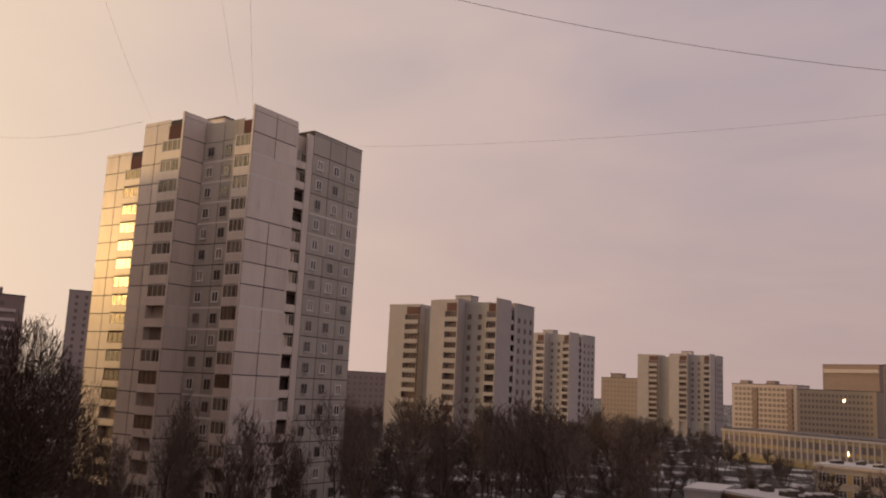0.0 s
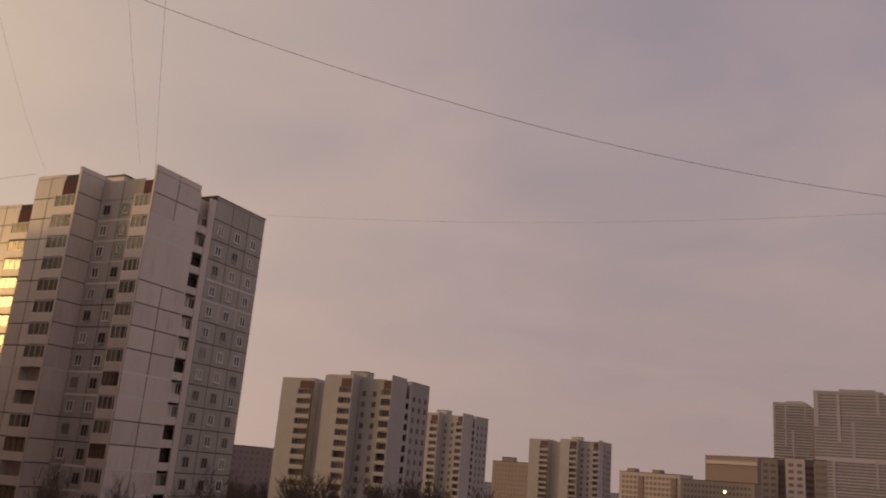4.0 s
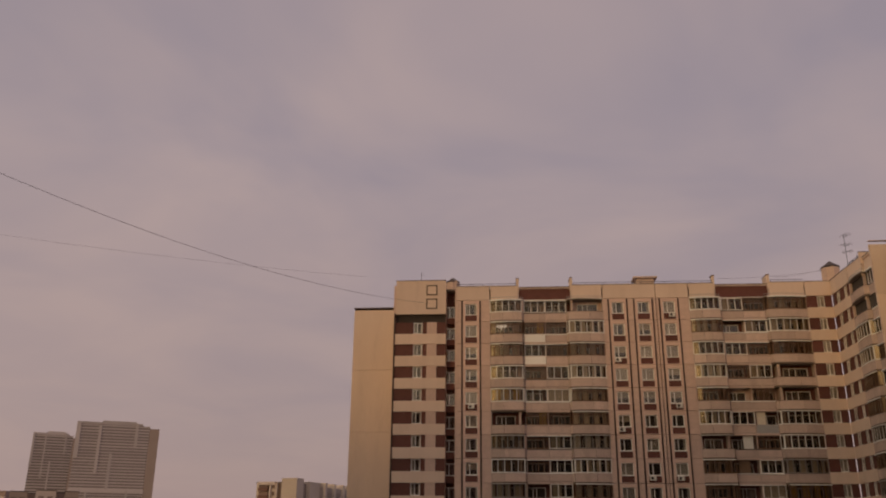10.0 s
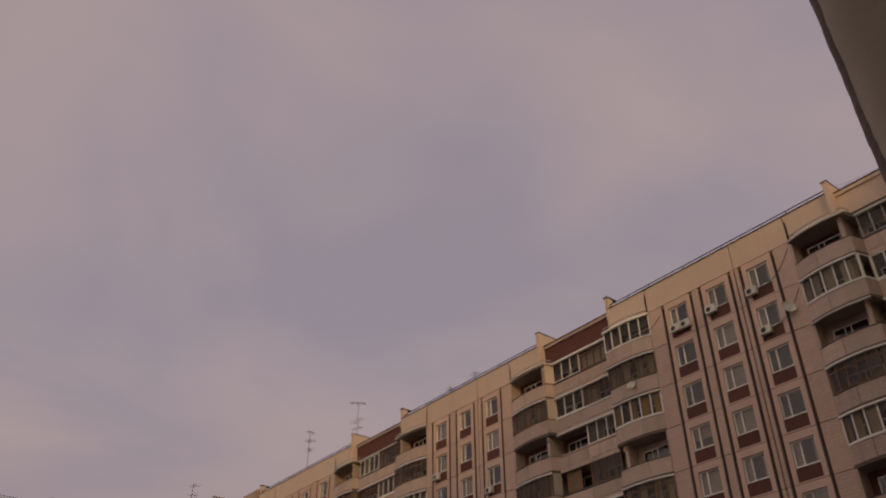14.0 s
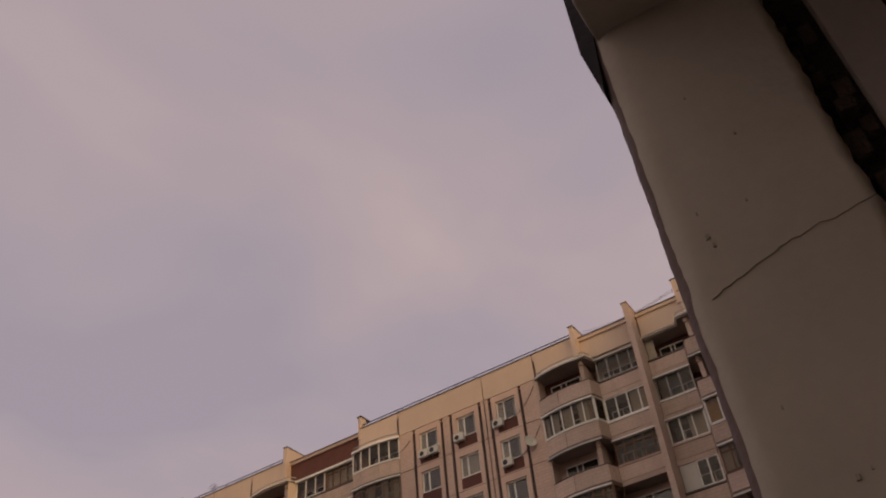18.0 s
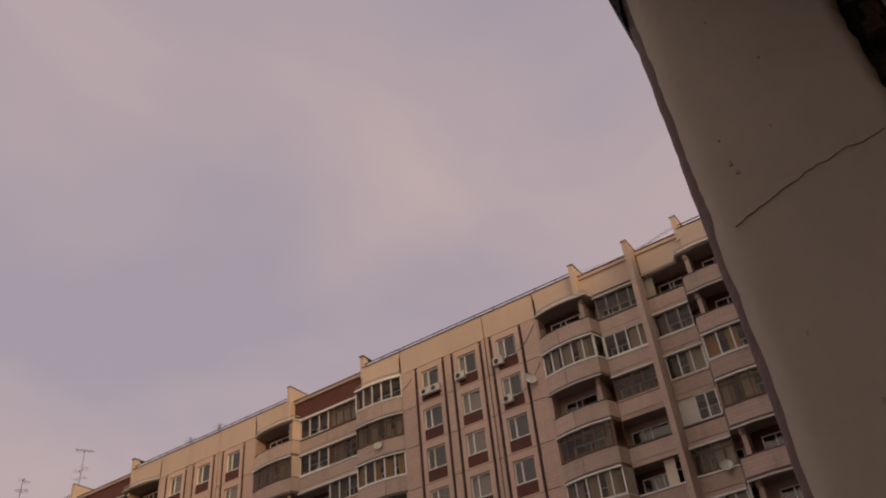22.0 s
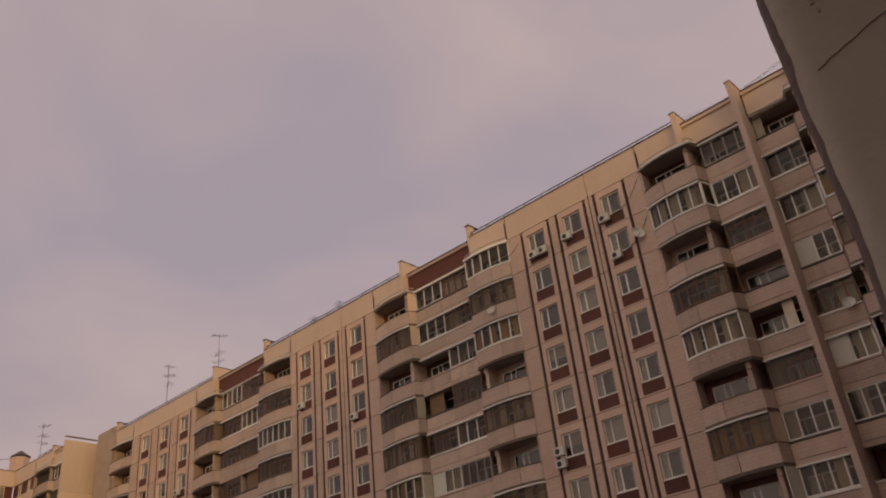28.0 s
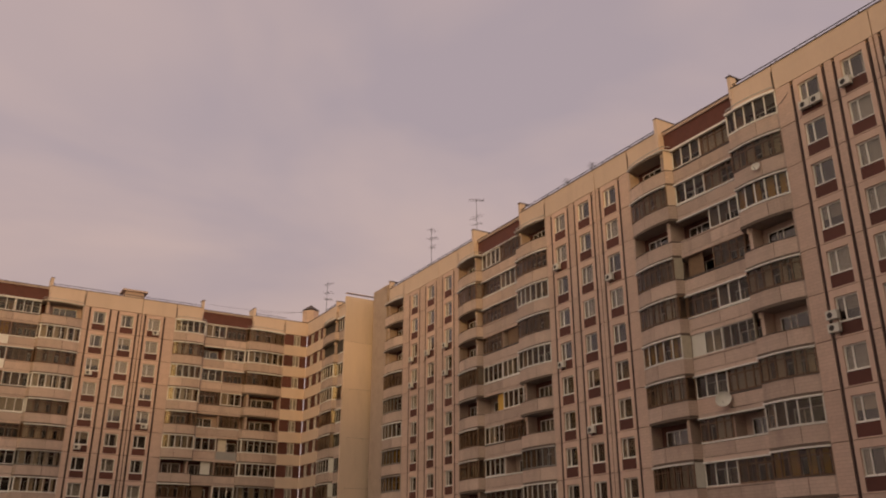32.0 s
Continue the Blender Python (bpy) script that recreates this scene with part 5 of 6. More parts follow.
# sun glints on two window panes put in as emission
glow = bpy.data.materials.new("sun_glint")
glow.use_nodes = True
glow.node_tree.nodes["Principled BSDF"].inputs["Emission Color"].default_value = (1, 0.72, 0.36, 1)
glow.node_tree.nodes["Principled BSDF"].inputs["Emission Strength"].default_value = 5.0
put("lit_window", mesh_of("lit_window", [(w * 0.6, -0.3, 20.6, w * 0.6 + 1.2, -0.1, 22.0)], glow), t, label="window glinting in the low sun")
for a0, a1, r, tp, mm in ((31.0, 30.05, 425, 37.5, FARGREY), (30.05, 29.6, 429, 37.0, FARBRICK), (29.6, 28.5, 420, 38.0, FARWHITE), (28.5, 28.0, 424, 37.2, FARBRICK), (28.0, 27.25, 420, 37.8, FARGREY)):
    block("apartment_tower", "distant grey apartment tower with dark balcony columns", a0, r, a1, r, tp, 16, mm, 12, 2, (2.2, 1.4), FWIN, margin=(0.4, 1.5, 1.5))


# haze over the high-rises is mixed into both colours
HRW = mat("hazy_high_rise_white", (0.47, 0.43, 0.45), 0.9, 0.08, 0.05, 1, bump=0)
HRG = mat("hazy_high_rise_glass", (0.22, 0.19, 0.20), 0.5, 0.1, 0.1, 1, bump=0)


def high_rise(az0, az1, r, top, n, label):
    p, q = polar(az0, r), polar(az1, r)
    w = (q - p).length
    a = math.degrees(math.atan2(q.y - p.y, q.x - p.x))
    t = thing("high_rise", pose(p.x, p.y, 0, 0, 0, a), label, "high-rise", "striped high-rises")
    put("glass_body", mesh_of("glass_body", [(0.5, 0.5, 0, w - 0.5, 26, top - 3)], HRG), t)
    h = (top - 4) / n
    me = mesh_of("white_band", [(0, 0, 0, w, 26.5, h * 0.45)], HRW)
    for i in range(n):
        put("white_band", me, t, (0, 0, 2 + i * h))
    for x0, x1, z0, z1 in ((0.0, 0.06, top * 0.72, top - 2), (0.30, 0.34, top * 0.62, top - 4), (0.48, 0.52, top * 0.50, top * 0.76), (0.80, 0.84, top * 0.82, top - 1), (0.22, 0.25, top * 0.2, top * 0.48), (0.76, 0.79, top * 0.3, top * 0.5)):
        put("white_pier", mesh_of("white_pier", [(w * x0, -0.5, z0, w * x1, 1, z1)], HRW), t)
    put("white_belt", mesh_of("white_belt", [(-0.2, -0.4, top * 0.475, w + 0.2, 26, top * 0.5)], HRW), t)
    put("crown", mesh_of("crown", [(0, 0, top - 3, w * 0.9, 26, top - 1.2), (w * 0.34, 1, top - 1.2, w * 0.8, 25, top + 0.4)], HRW), t)
    put("side_stripe", mesh_of("side_stripe", [(w - 0.2, 0.2, 0, w + 8, 22, top - 5)], FARGREY), t)


high_rise(30.25, 28.0, 880, 112, 42, "slim striped white and brown high-rise in the haze")
high_rise(27.9, 23.6, 800, 115, 44, "broad striped white and brown high-rise in the haze")

t, w = block("school", "long yellow school with white pilasters and two rows of windows", 40.2, 300, 31.0, 262, 9.6, 14, YEL, 2, 26, (1.4, 2.0), FWIN, margin=(1.0, 2.0, 1.2))
for k in range(27):
    put("pilaster", cached("pil", lambda: mesh_of("pilaster", [(-0.3, -0.25, 1.5, 0.3, 0, 9.0)], FARWHITE)), t, (1.0 + (w - 2.0) * k / 26, 0, 0))
# second sun glint, a glowing plate on the school front
put("lit_window", mesh_of("lit_window", [(w * 0.80, -0.14, 5.0, w * 0.80 + 0.5, -0.09, 6.2)], glow), t, label="window glinting in the low sun")
put("cornice", mesh_of("cornice", [(-0.3, -0.4, 8.9, w + 0.3, 0, 9.6)], FARWHITE), t)
block("school_annex", "low yellow annex of the school", 31.0, 262, 29.0, 256, 7.6, 10, YEL, 1, 5, (1.8, 1.8), SCHW)
# snowy flat roofs near the wood
def sash(t, x, z, ww, wh, n, name="window"):
    """Dark panes behind a white sash with n lights."""
    key = ("sash", round(ww, 2), round(wh, 2), n)
    f, p = cached(key, lambda: (
        lattice("window", sorted({-ww / 2, -ww / 2 + 0.12, ww / 2 - 0.12, ww / 2} | {-ww / 2 + ww * i / n + d for i in range(1, n) for d in (-0.06, 0.06)}), [-wh / 2, -wh / 2 + 0.12, wh * 0.18, wh * 0.18 + 0.1, wh / 2 - 0.12, wh / 2], lambda i, j: i % 2 == 0 or j % 2 == 0, -0.1, 0.0, FARWHITE),
        mesh_of("pane", [(-ww / 2 + 0.05, -0.05, -wh / 2 + 0.05, ww / 2 - 0.05, -0.02, wh / 2 - 0.05)], SCHW)))
    wd = put(name, f, t, (x, 0, z))
    put("pane", p, wd)


def roof_clutter(t, w, depth, z, spots):
    """Dark vents and duct boxes under caps of snow: (share of the width, depth, length, height)."""
    for x, y, ln, h in spots:
        v = put("roof_vent", mesh_of("roof_vent", [(0, 0, 0, ln, ln * 0.7, h), (0.2, 0.1, h, ln - 0.25, ln * 0.5, h * 1.35)], DARKR), t, (w * x, depth * y, z))
        put("snow_cap", mesh_of("snow_cap", [(-0.1, -0.1, h, ln * 0.55, ln * 0.78, h + 0.22), (ln * 0.3, 0.0, h * 1.35, ln - 0.2, ln * 0.5, h * 1.35 + 0.18)], SNOW), v)


DARKR = mat("dark_roofing", (0.07, 0.058, 0.052), 0.9, 0.25, 0.6, 4, obvar=0.2)
TANW = mat("tan_brown_wall", (0.27, 0.165, 0.105), 0.85, 0.15, 0.4, 4, stain=0.3)
GREYW = mat("grey_white_wall", (0.40, 0.37, 0.355), 0.85, 0.12, 0.4, 4, stain=0.3)
t, w = block("kindergarten", "two-storey cream kindergarten with yellow panels and broad windows", 34.9, 186, 26.0, 178, 7.2, 12, SCH, roof=SNOW)
for k in range(9):
    for z in (1.9, 5.0):
        if k in (4,):
            for dz in (-0.6, 0.7):
                sash(t, w * (k + 0.6) / 9.3, z + dz, 1.9, 0.9, 3)
            continue
        sash(t, w * (k + 0.6) / 9.3, z, 2.1, 1.9, 3)
        if (k * 3 + int(z)) % 4 < 2:
            put("yellow_panel", cached("yp", lambda: mesh_of("yellow_panel", [(-0.5, -0.07, -0.95, 0.5, 0.0, 0.95)], YEL)), t, (w * (k + 0.6) / 9.3 + 1.62, 0, z))
put("cornice", mesh_of("cornice", [(-0.2, -0.3, 6.75, w + 0.2, 0, 7.2)], SCH), t)
for x in (0.50, 0.79):
    put("gablet", mesh_of("gablet", [(w * x - 1.2, -0.1, 7.2, w * x + 1.2, 2, 8.0), (w * x - 0.8, -0.1, 8.0, w * x + 0.8, 2, 8.6), (w * x - 0.35, -0.1, 8.6, w * x + 0.35, 2, 9.1)], SCH), t)
roof_clutter(t, w, 12, 7.5, [(0.06, 0.3, 2.2, 0.5), (0.2, 0.5, 1.6, 0.6), (0.33, 0.3, 2.0, 0.4), (0.42, 0.5, 1.4, 0.8), (0.6, 0.4, 2.4, 0.5), (0.7, 0.5, 2.0, 0.6), (0.9, 0.4, 1.8, 0.7)])
t, w = block("kindergarten_wing", "grey rear wing of the kindergarten with ochre panels", 26.0, 180, 22.4, 190, 6.6, 12, GREYW, roof=DARKR)
for k in range(5):
    for z in (1.7, 4.7):
        sash(t, w * (k + 0.6) / 5.2, z, 1.5, 1.7, 2)
        if (k + int(z)) % 2:
            put("yellow_panel", cached("yp2", lambda: mesh_of("yellow_panel", [(-0.7, -0.07, -0.9, 0.7, 0.0, 0.9)], YEL)), t, (w * (k + 0.6) / 5.2 + 1.35, 0, z))
t, w = block("flat_roof_house", "low tan house with a snowy flat roof and dark vents", 40.3, 131, 26.6, 107, 5.9, 13, TANW, roof=SNOW)
for k in range(11):
    sash(t, 1.4 + (w - 2.8) * k / 10, 3.7, 2.0, 1.8, 3)
put("roof_edge", mesh_of("roof_edge", [(0, -0.22, 5.55, w, -0.02, 5.89)], TANW), t)
roof_clutter(t, w, 13, 6.25, [(0.04, 0.45, 1.7, 0.6), (0.13, 0.7, 1.2, 0.8), (0.17, 0.35, 2.6, 0.6), (0.25, 0.6, 2.6, 0.5), (0.33, 0.15, 1.7, 0.7), (0.44, 0.45, 1.3, 0.4), (0.52, 0.2, 0.4, 0.5), (0.57, 0.35, 2.6, 0.5), (0.66, 0.65, 2.6, 0.8), (0.70, 0.2, 2.6, 0.9), (0.78, 0.15, 1.6, 0.7), (0.80, 0.55, 2.6, 0.9), (0.86, 0.75, 2.4, 1.0), (0.88, 0.2, 2.6, 0.8), (0.93, 0.5, 1.8, 0.7)])
t, w = block("flat_roof_wing", "pale end block of the low house with a barred window", 42.5, 130, 40.35, 129, 5.95, 10, GREYW, roof=SNOW)
sash(t, w * 0.55, 4.0, 3.2, 1.9, 5)
t, w = block("white_block", "blank white block with a grey side", 26.7, 400, 24.3, 385, 14.0, 20, FARWHITE, 4, 3, (0.9, 1.5), FWIN, margin=(4.5, 2, 1.5))
put("lift_house", mesh_of("lift_house", [(w * 0.4, 4, 14.3, w * 0.75, 9, 16.2)], FARWHITE), t)
BLUEH = mat("far_bluish_grey", (0.215, 0.20, 0.215), 0.9, 0.1, 0.1, 1, bump=0)
block("grey_block", "grey side of a low office block", 24.3, 385, 22.0, 410, 13.6, 20, BLUEH, 3, 7, (1.6, 1.0), FWIN)
SLABW = mat("slab_grey_white", (0.55, 0.475, 0.42), 0.9, 0.1, 0.1, 1, bump=0)
t, w = block("panel_slab", "long pale apartment slab with brown end balconies and toothed roof edge", 14.75, 343, 10.2, 395, 39.6, 14, SLABW)
for i in range(13):
    z = 4.2 + 2.7 * i
    k = (i * 5 + i * i) % 4
    me = cached(("slabbal", k), lambda: mesh_of("balcony", [(-1.0, (0.1, 0.1, 1.3, 0.1)[k], 0, 0, (4.5, 3.4, 4.5, 2.6)[k], 1.1)], (FARBR, FARBRICK, FARIN, FARYEL)[k]))
    ba = put("balcony", me, t, (0, 8.2, z))
    put("glazing", cached(("slabgl", k), lambda: mesh_of("glazing", [(-0.5, 0.3, 1.1, -0.1, 4.3, 2.5)], (FARIN, FARGREY, FWIN, FARIN)[k])), ba)
    put("window", cached("slabwin", lambda: mesh_of("window", [(-0.08, -0.55, 0, 0.02, 0.55, 1.5)], FARIN)), t, (0, 6.3, z + 0.9))
put("edge_pier", mesh_of("edge_pier", [(-0.7, 4.2, 0, 0, 5.1, 40.0)], FARWHITE), t)
put("edge_pier", mesh_of("edge_pier", [(-0.7, 7.2, 0, 0, 7.7, 40.0)], FARWHITE), t)
# shade of the gap put in as a dark slab on the wall
put("dark_gap", mesh_of("dark_gap", [(-0.2, 1.8, 0, 0, 4.2, 39.4)], FARIN), t)
put("top_frame", mesh_of("top_frame", [(-1.1, 5.1, 38.9, 0, 13, 40.0)], FARWHITE), t)
put("white_pier", mesh_of("white_pier", [(-1.5, -5.0, 3.5, 3.6, 1.8, 41.2)], SLABW), t)
put("dark_seam", mesh_of("dark_seam", [(3.6, -4.6, 0, 6.2, 0, 39.4)], FARGREY), t)
put("grey_pier", mesh_of("grey_pier", [(6.2, -6.4, 3.5, 14.0, 0, 40.2)], SLABW), t)
put("rear_wall", mesh_of("rear_wall", [(14.0, -7.4, 0, w, 0, 38.6)], HAZE1), t)
for k in range(13):
    put("balcony_band", cached("slabband", lambda: mesh_of("balcony_band", [(16 + 7.5 * i, -8.3, 0, 20.5 + 7.5 * i, -7.4, 1.0) for i in range(7)], FARGREY)), t, (0, 0, 4 + 2.65 * k))
for k in range(7):
    put("roof_tooth", mesh_of("roof_tooth", [(14.5 + 7.5 * k, -8.6, 0, 16.0 + 7.5 * k, -4, 40.2)], SLABW), t)
t, w = block("podium", "low shop podium with dark shopfronts before the apartment slab", 16.9, 334, 14.6, 330, 4.0, 8, FARWHITE, 1, 5, (2.6, 2.0), FARIN, margin=(0.5, 0.6, 0.8))
t, w = block("low_shop", "dark low shop with snow on its roof", 14.55, 330, 10.4, 390, 3.6, 8, DARKR, roof=SNOW)
t, w = block("panel_house", "long distant house with horizontal balcony bands", 19.6, 640, 16.7, 620, 27.0, 14, FARGREY)
for i in range(13):
    put("balcony_band", cached("lband", lambda: mesh_of("balcony_band", [(0, -0.9, 0, w, 0, 0.85)], HAZE1)), t, (0, 0, 1.6 + 1.95 * i))
block("low_house", "low house with a snowy roof among trees", 19.4, 440, 16.9, 445, 3.2, 12, HAZE1, roof=SNOW)
block("low_house", "low house with a snowy roof among trees", 18.2, 452, 17.4, 455, 5.2, 8, FARGREY, roof=SNOW)
block("panel_house", "distant house with a pale top storey", 19.0, 760, 16.8, 740, 38.0, 14, HAZE1, 6, 8, (2.0, 1.2), FWIN)
block("panel_house", "distant reddish house in the haze", 22.3, 700, 21.4, 690, 29.5, 14, FARBRICK, 7, 6, wm=FWIN)
block("dark_wood_house", "dark distant house behind trees", 21.4, 720, 19.5, 720, 25.5, 14, FARGREY, 6, 8, wm=FWIN)
for a0, a1, r, tp in ((89.6, 87.5, 300, 39.5), (87.5, 85.0, 300, 41.0)):
    t, w = block("apartment_house", "brown apartment house far behind bare trees", a0, r, a1, r + 5, tp, 14, FARGREY if a0 > 88 else FARBRICK, 12, 5, (1.6, 1.4), FWIN)
    for i in range(12):
        put("balcony_band", cached(("bb", a0), lambda: mesh_of("balcony_band", [(0.3, -1.0, 0, w * 0.8, 0, 1.0)], FARWHITE)), t, (0, 0, 3.2 + 2.95 * i))
put("lift_house", mesh_of("lift_house", [(4, 3, 41.3, 8, 7, 43.6), (5, 4, 43.6, 6.5, 6, 44.6)], FARBRICK), t)
block("apartment_house", "slim pale apartment house in the evening haze", 82.6, 420, 80.5, 420, 54.0, 14, HAZE1, 16, 3, wm=FWIN)

# ---- bare trees ----
BARK = mat("bark", (0.075, 0.058, 0.048), 0.95, 0.35, 2.0, 20, obvar=0.25)
TWIG = mat("twigs", (0.15, 0.112, 0.095), 0.95, 0.3, 2.0, 10, bump=0, obvar=0.3)
OLDTW = mat("brown_fine_twigs", (0.12, 0.088, 0.066), 0.95, 0.3, 2.0, 10, bump=0, obvar=0.1)
BIRCH = mat("birch_twigs", (0.15, 0.115, 0.09), 0.95, 0.3, 2.0, 10, bump=0, obvar=0.25)


def limb(v, f, p, q, r0, r1, n=4):
    d = (q - p).normalized()
    a = d.orthogonal().normalized()
    c = d.cross(a)
    k = len(v)
    for pt, r in ((p, r0), (q, r1)):
        v += [tuple(pt + (a * math.cos(i * math.tau / n) + c * math.sin(i * math.tau / n)) * r) for i in range(n)]
    f += [(k + i, k + (i + 1) % n, k + n + (i + 1) % n, k + n + i) for i in range(n)]


def tree_meshes(seed, h, spread, kids, twig_m, thick=1.0):
    """Trunk and limbs; crown of ever finer twigs. kids: branches on each step, level by level."""
    g = random.Random(seed)
    tv, tf, wv, wf = [], [], [], []

    def grow(p, d, ln, r, lev):
        steps = (4, 3, 2, 1)[lev]
        for k in range(steps):
            d2 = (d + Vector((g.uniform(-1, 1), g.uniform(-1, 1), g.uniform(-0.3, 0.8))) * 0.18).normalized()
            q = p + d2 * ln / steps
            r2 = r * (0.80 if lev < 2 else 0.55)
            limb(tv if lev < 2 else wv, tf if lev < 2 else wf, p, q, r, r2, 5 if lev == 0 else 3)
            p, d, r = q, d2, r2
            if lev < 3 and not (lev == 0 and k == 0):
                for j in range(kids[lev]):
                    az = g.uniform(0, math.tau)
                    side = Vector((math.cos(az), math.sin(az), 0))
                    nd = (side * spread * g.uniform(0.7, 1.2) + Vector((0, 0, g.uniform(0.3, 1.0))) + d * 0.4).normalized()
                    grow(p, nd, ln * g.uniform(0.40, 0.62) * (0.66 if lev == 0 else 1), max(0.02 * thick, r * 0.5), lev + 1)

    grow(Vector((0, 0, -0.1)), Vector((0, 0, 1)), h * 0.84, h * 0.014, 0)
    return raw_mesh("trunk", tv, tf, BARK), raw_mesh("crown", wv, wf, twig_m), (tv, tf, wv, wf)


PROTO = [tree_meshes(3, 15, 0.75, (4, 4, 5), TWIG), tree_meshes(8, 17, 0.55, (4, 4, 5), TWIG), tree_meshes(21, 13, 0.9, (5, 4, 6), TWIG, 1.1), tree_meshes(34, 16, 0.45, (4, 4, 5), BIRCH), tree_meshes(55, 12, 0.6, (4, 4, 5), BIRCH)]
DENSE = tree_meshes(71, 15, 0.95, (7, 5, 8), TWIG, 1.2)
PROTO.append(DENSE)
FARP = [tree_meshes(sd, hh, sp, (4, 3, 2), TWIG, 3.6)[2] for sd, hh, sp in ((4, 16, 0.7), (9, 18, 0.55), (14, 14, 0.9))]


def tree(x, y, k, s, label="bare winter tree with dark twiggy crown", tz=0.0):
    t = thing("tree", pose(x, y, tz, 0, 0, rng.uniform(0, 360)), label, "tree", "bare trees")
    a = put("trunk", PROTO[k][0], t)
    c = put("crown", PROTO[k][1], t)
    t.scale = (s, s, s)
    return t


def clear(x, y):
    """Off the footprints of the buildings."""
    p = Vector((x, y))
    az, r = math.degrees(math.atan2(-x, y)), p.length
    if 29 < az < 41 and 245 < r < 325 or 21 < az < 36 and 190 < r < 250 or 26 < az < 44 and 115 < r < 150 or 10 < az < 18 and 325 < r < 450:
        return False
    for gx, gy, rot in ((-100, 32, 26), (-180, 126.6, 26), (-270, 227, 20), (-287, 331, 24)):
        q = Matrix.Rotation(radians(-rot), 2) @ Vector((x - gx, y - gy))
        if -44 < q.x < 4 and -5 < q.y < 25:
            return False
    return True


def round_tree(az, r, crown_z, rx, rz, n, seed):
    """Old tree with a thick round crown of fine brown twigs."""
    g = random.Random(seed)
    p = polar(az, r)
    t = thing("tree", pose(p.x, p.y, 0), "large dark brown bare tree with a dense round crown", "tree", "bare trees")
    tv, tf, v, f = [], [], [], []
    limb(tv, tf, Vector((0, 0, -0.1)), Vector((0.2, 0.1, crown_z - rz * 0.5)), 0.38, 0.22, 7)
    for k in range(22):
        d = Vector((g.gauss(0, 1), g.gauss(0, 1), g.uniform(0.2, 2.0))).normalized()
        a = Vector((0.2, 0.1, crown_z - rz * g.uniform(0.45, 0.9)))
        b = Vector((0, 0, crown_z - rz * 0.4)) + Vector((d.x * rx, d.y * rx, d.z * rz)) * 0.7
        m = a.lerp(b, 0.5) + Vector((0, 0, 0.7))
        limb(tv, tf, a, m, 0.14, 0.09)
        limb(tv, tf, m, b, 0.09, 0.03)
    for k in range(n):
        d = Vector((g.gauss(0, 1), g.gauss(0, 1), g.gauss(0.1, 1))).normalized()
        rad = g.random() ** 0.42 * (1 + 0.10 * noise.noise(d * 2.6 + Vector((seed, 0, 0))))
        q = Vector((d.x * rx, d.y * rx, d.z * rz)) * rad
        s = q + Vector((0, 0, crown_z))
        e = s + (d * 0.5 + Vector((g.uniform(-0.6, 0.6), g.uniform(-0.6, 0.6), g.uniform(0.1, 1.0)))).normalized() * g.uniform(0.35, 0.9)
        limb(v, f, s, e, g.uniform(0.014, 0.026), 0.006, 3)
    put("trunk", raw_mesh("trunk", tv, tf, BARK), t)
    put("crown", raw_mesh("crown", v, f, OLDTW), t)


# trees that can be told apart
for az, r, cz, rx, rz, n, sd in ((84.7, 58, 12.6, 4.4, 9.0, 21000, 1), (88.9, 54, 11.0, 3.8, 8.0, 13000, 2), (92.5, 56, 12.0, 4.2, 7.6, 6000, 4)):
    round_tree(az, r, cz, rx, rz, n, sd)
for az, r, k, s in ((79.5, 76, 3, 0.82), (77.6, 80, 4, 0.9), (75.4, 82, 3, 0.8), (73.0, 78, 4, 0.95), (71.0, 84, 3, 0.75), (69.0, 80, 4, 0.85), (67.2, 90, 3, 0.7), (64.5, 88, 4, 0.9)):
    p = polar(az, r)
    tree(p.x, p.y, k, s, "bare birch with pale brown twigs before the tower" if k in (3, 4) else "large dark bare tree with a dense round crown")
count = 0
while count < 90:
    az, r = rng.uniform(9, 76), rng.uniform(95, 190)
    p = polar(az, r)
    if clear(p.x, p.y) and not (22 < az < 44 and r < 125):
        hs = (18.0 - 0.03 * r) / 17.0 * (0.62 if az < 44 else 1.0)
        tree(p.x, p.y, rng.randrange(3), hs * rng.uniform(0.7, 1.0))
        count += 1

# undergrowth and saplings between the trees
BUSH = [tree_meshes(sd, 7, 0.8, (3, 3, 2), TWIG, 2.6)[2] for sd in (101, 102, 103)]
# the wood farther off, one mass of trees that nobody could count
vt, ft = [], []
nv = place = 0
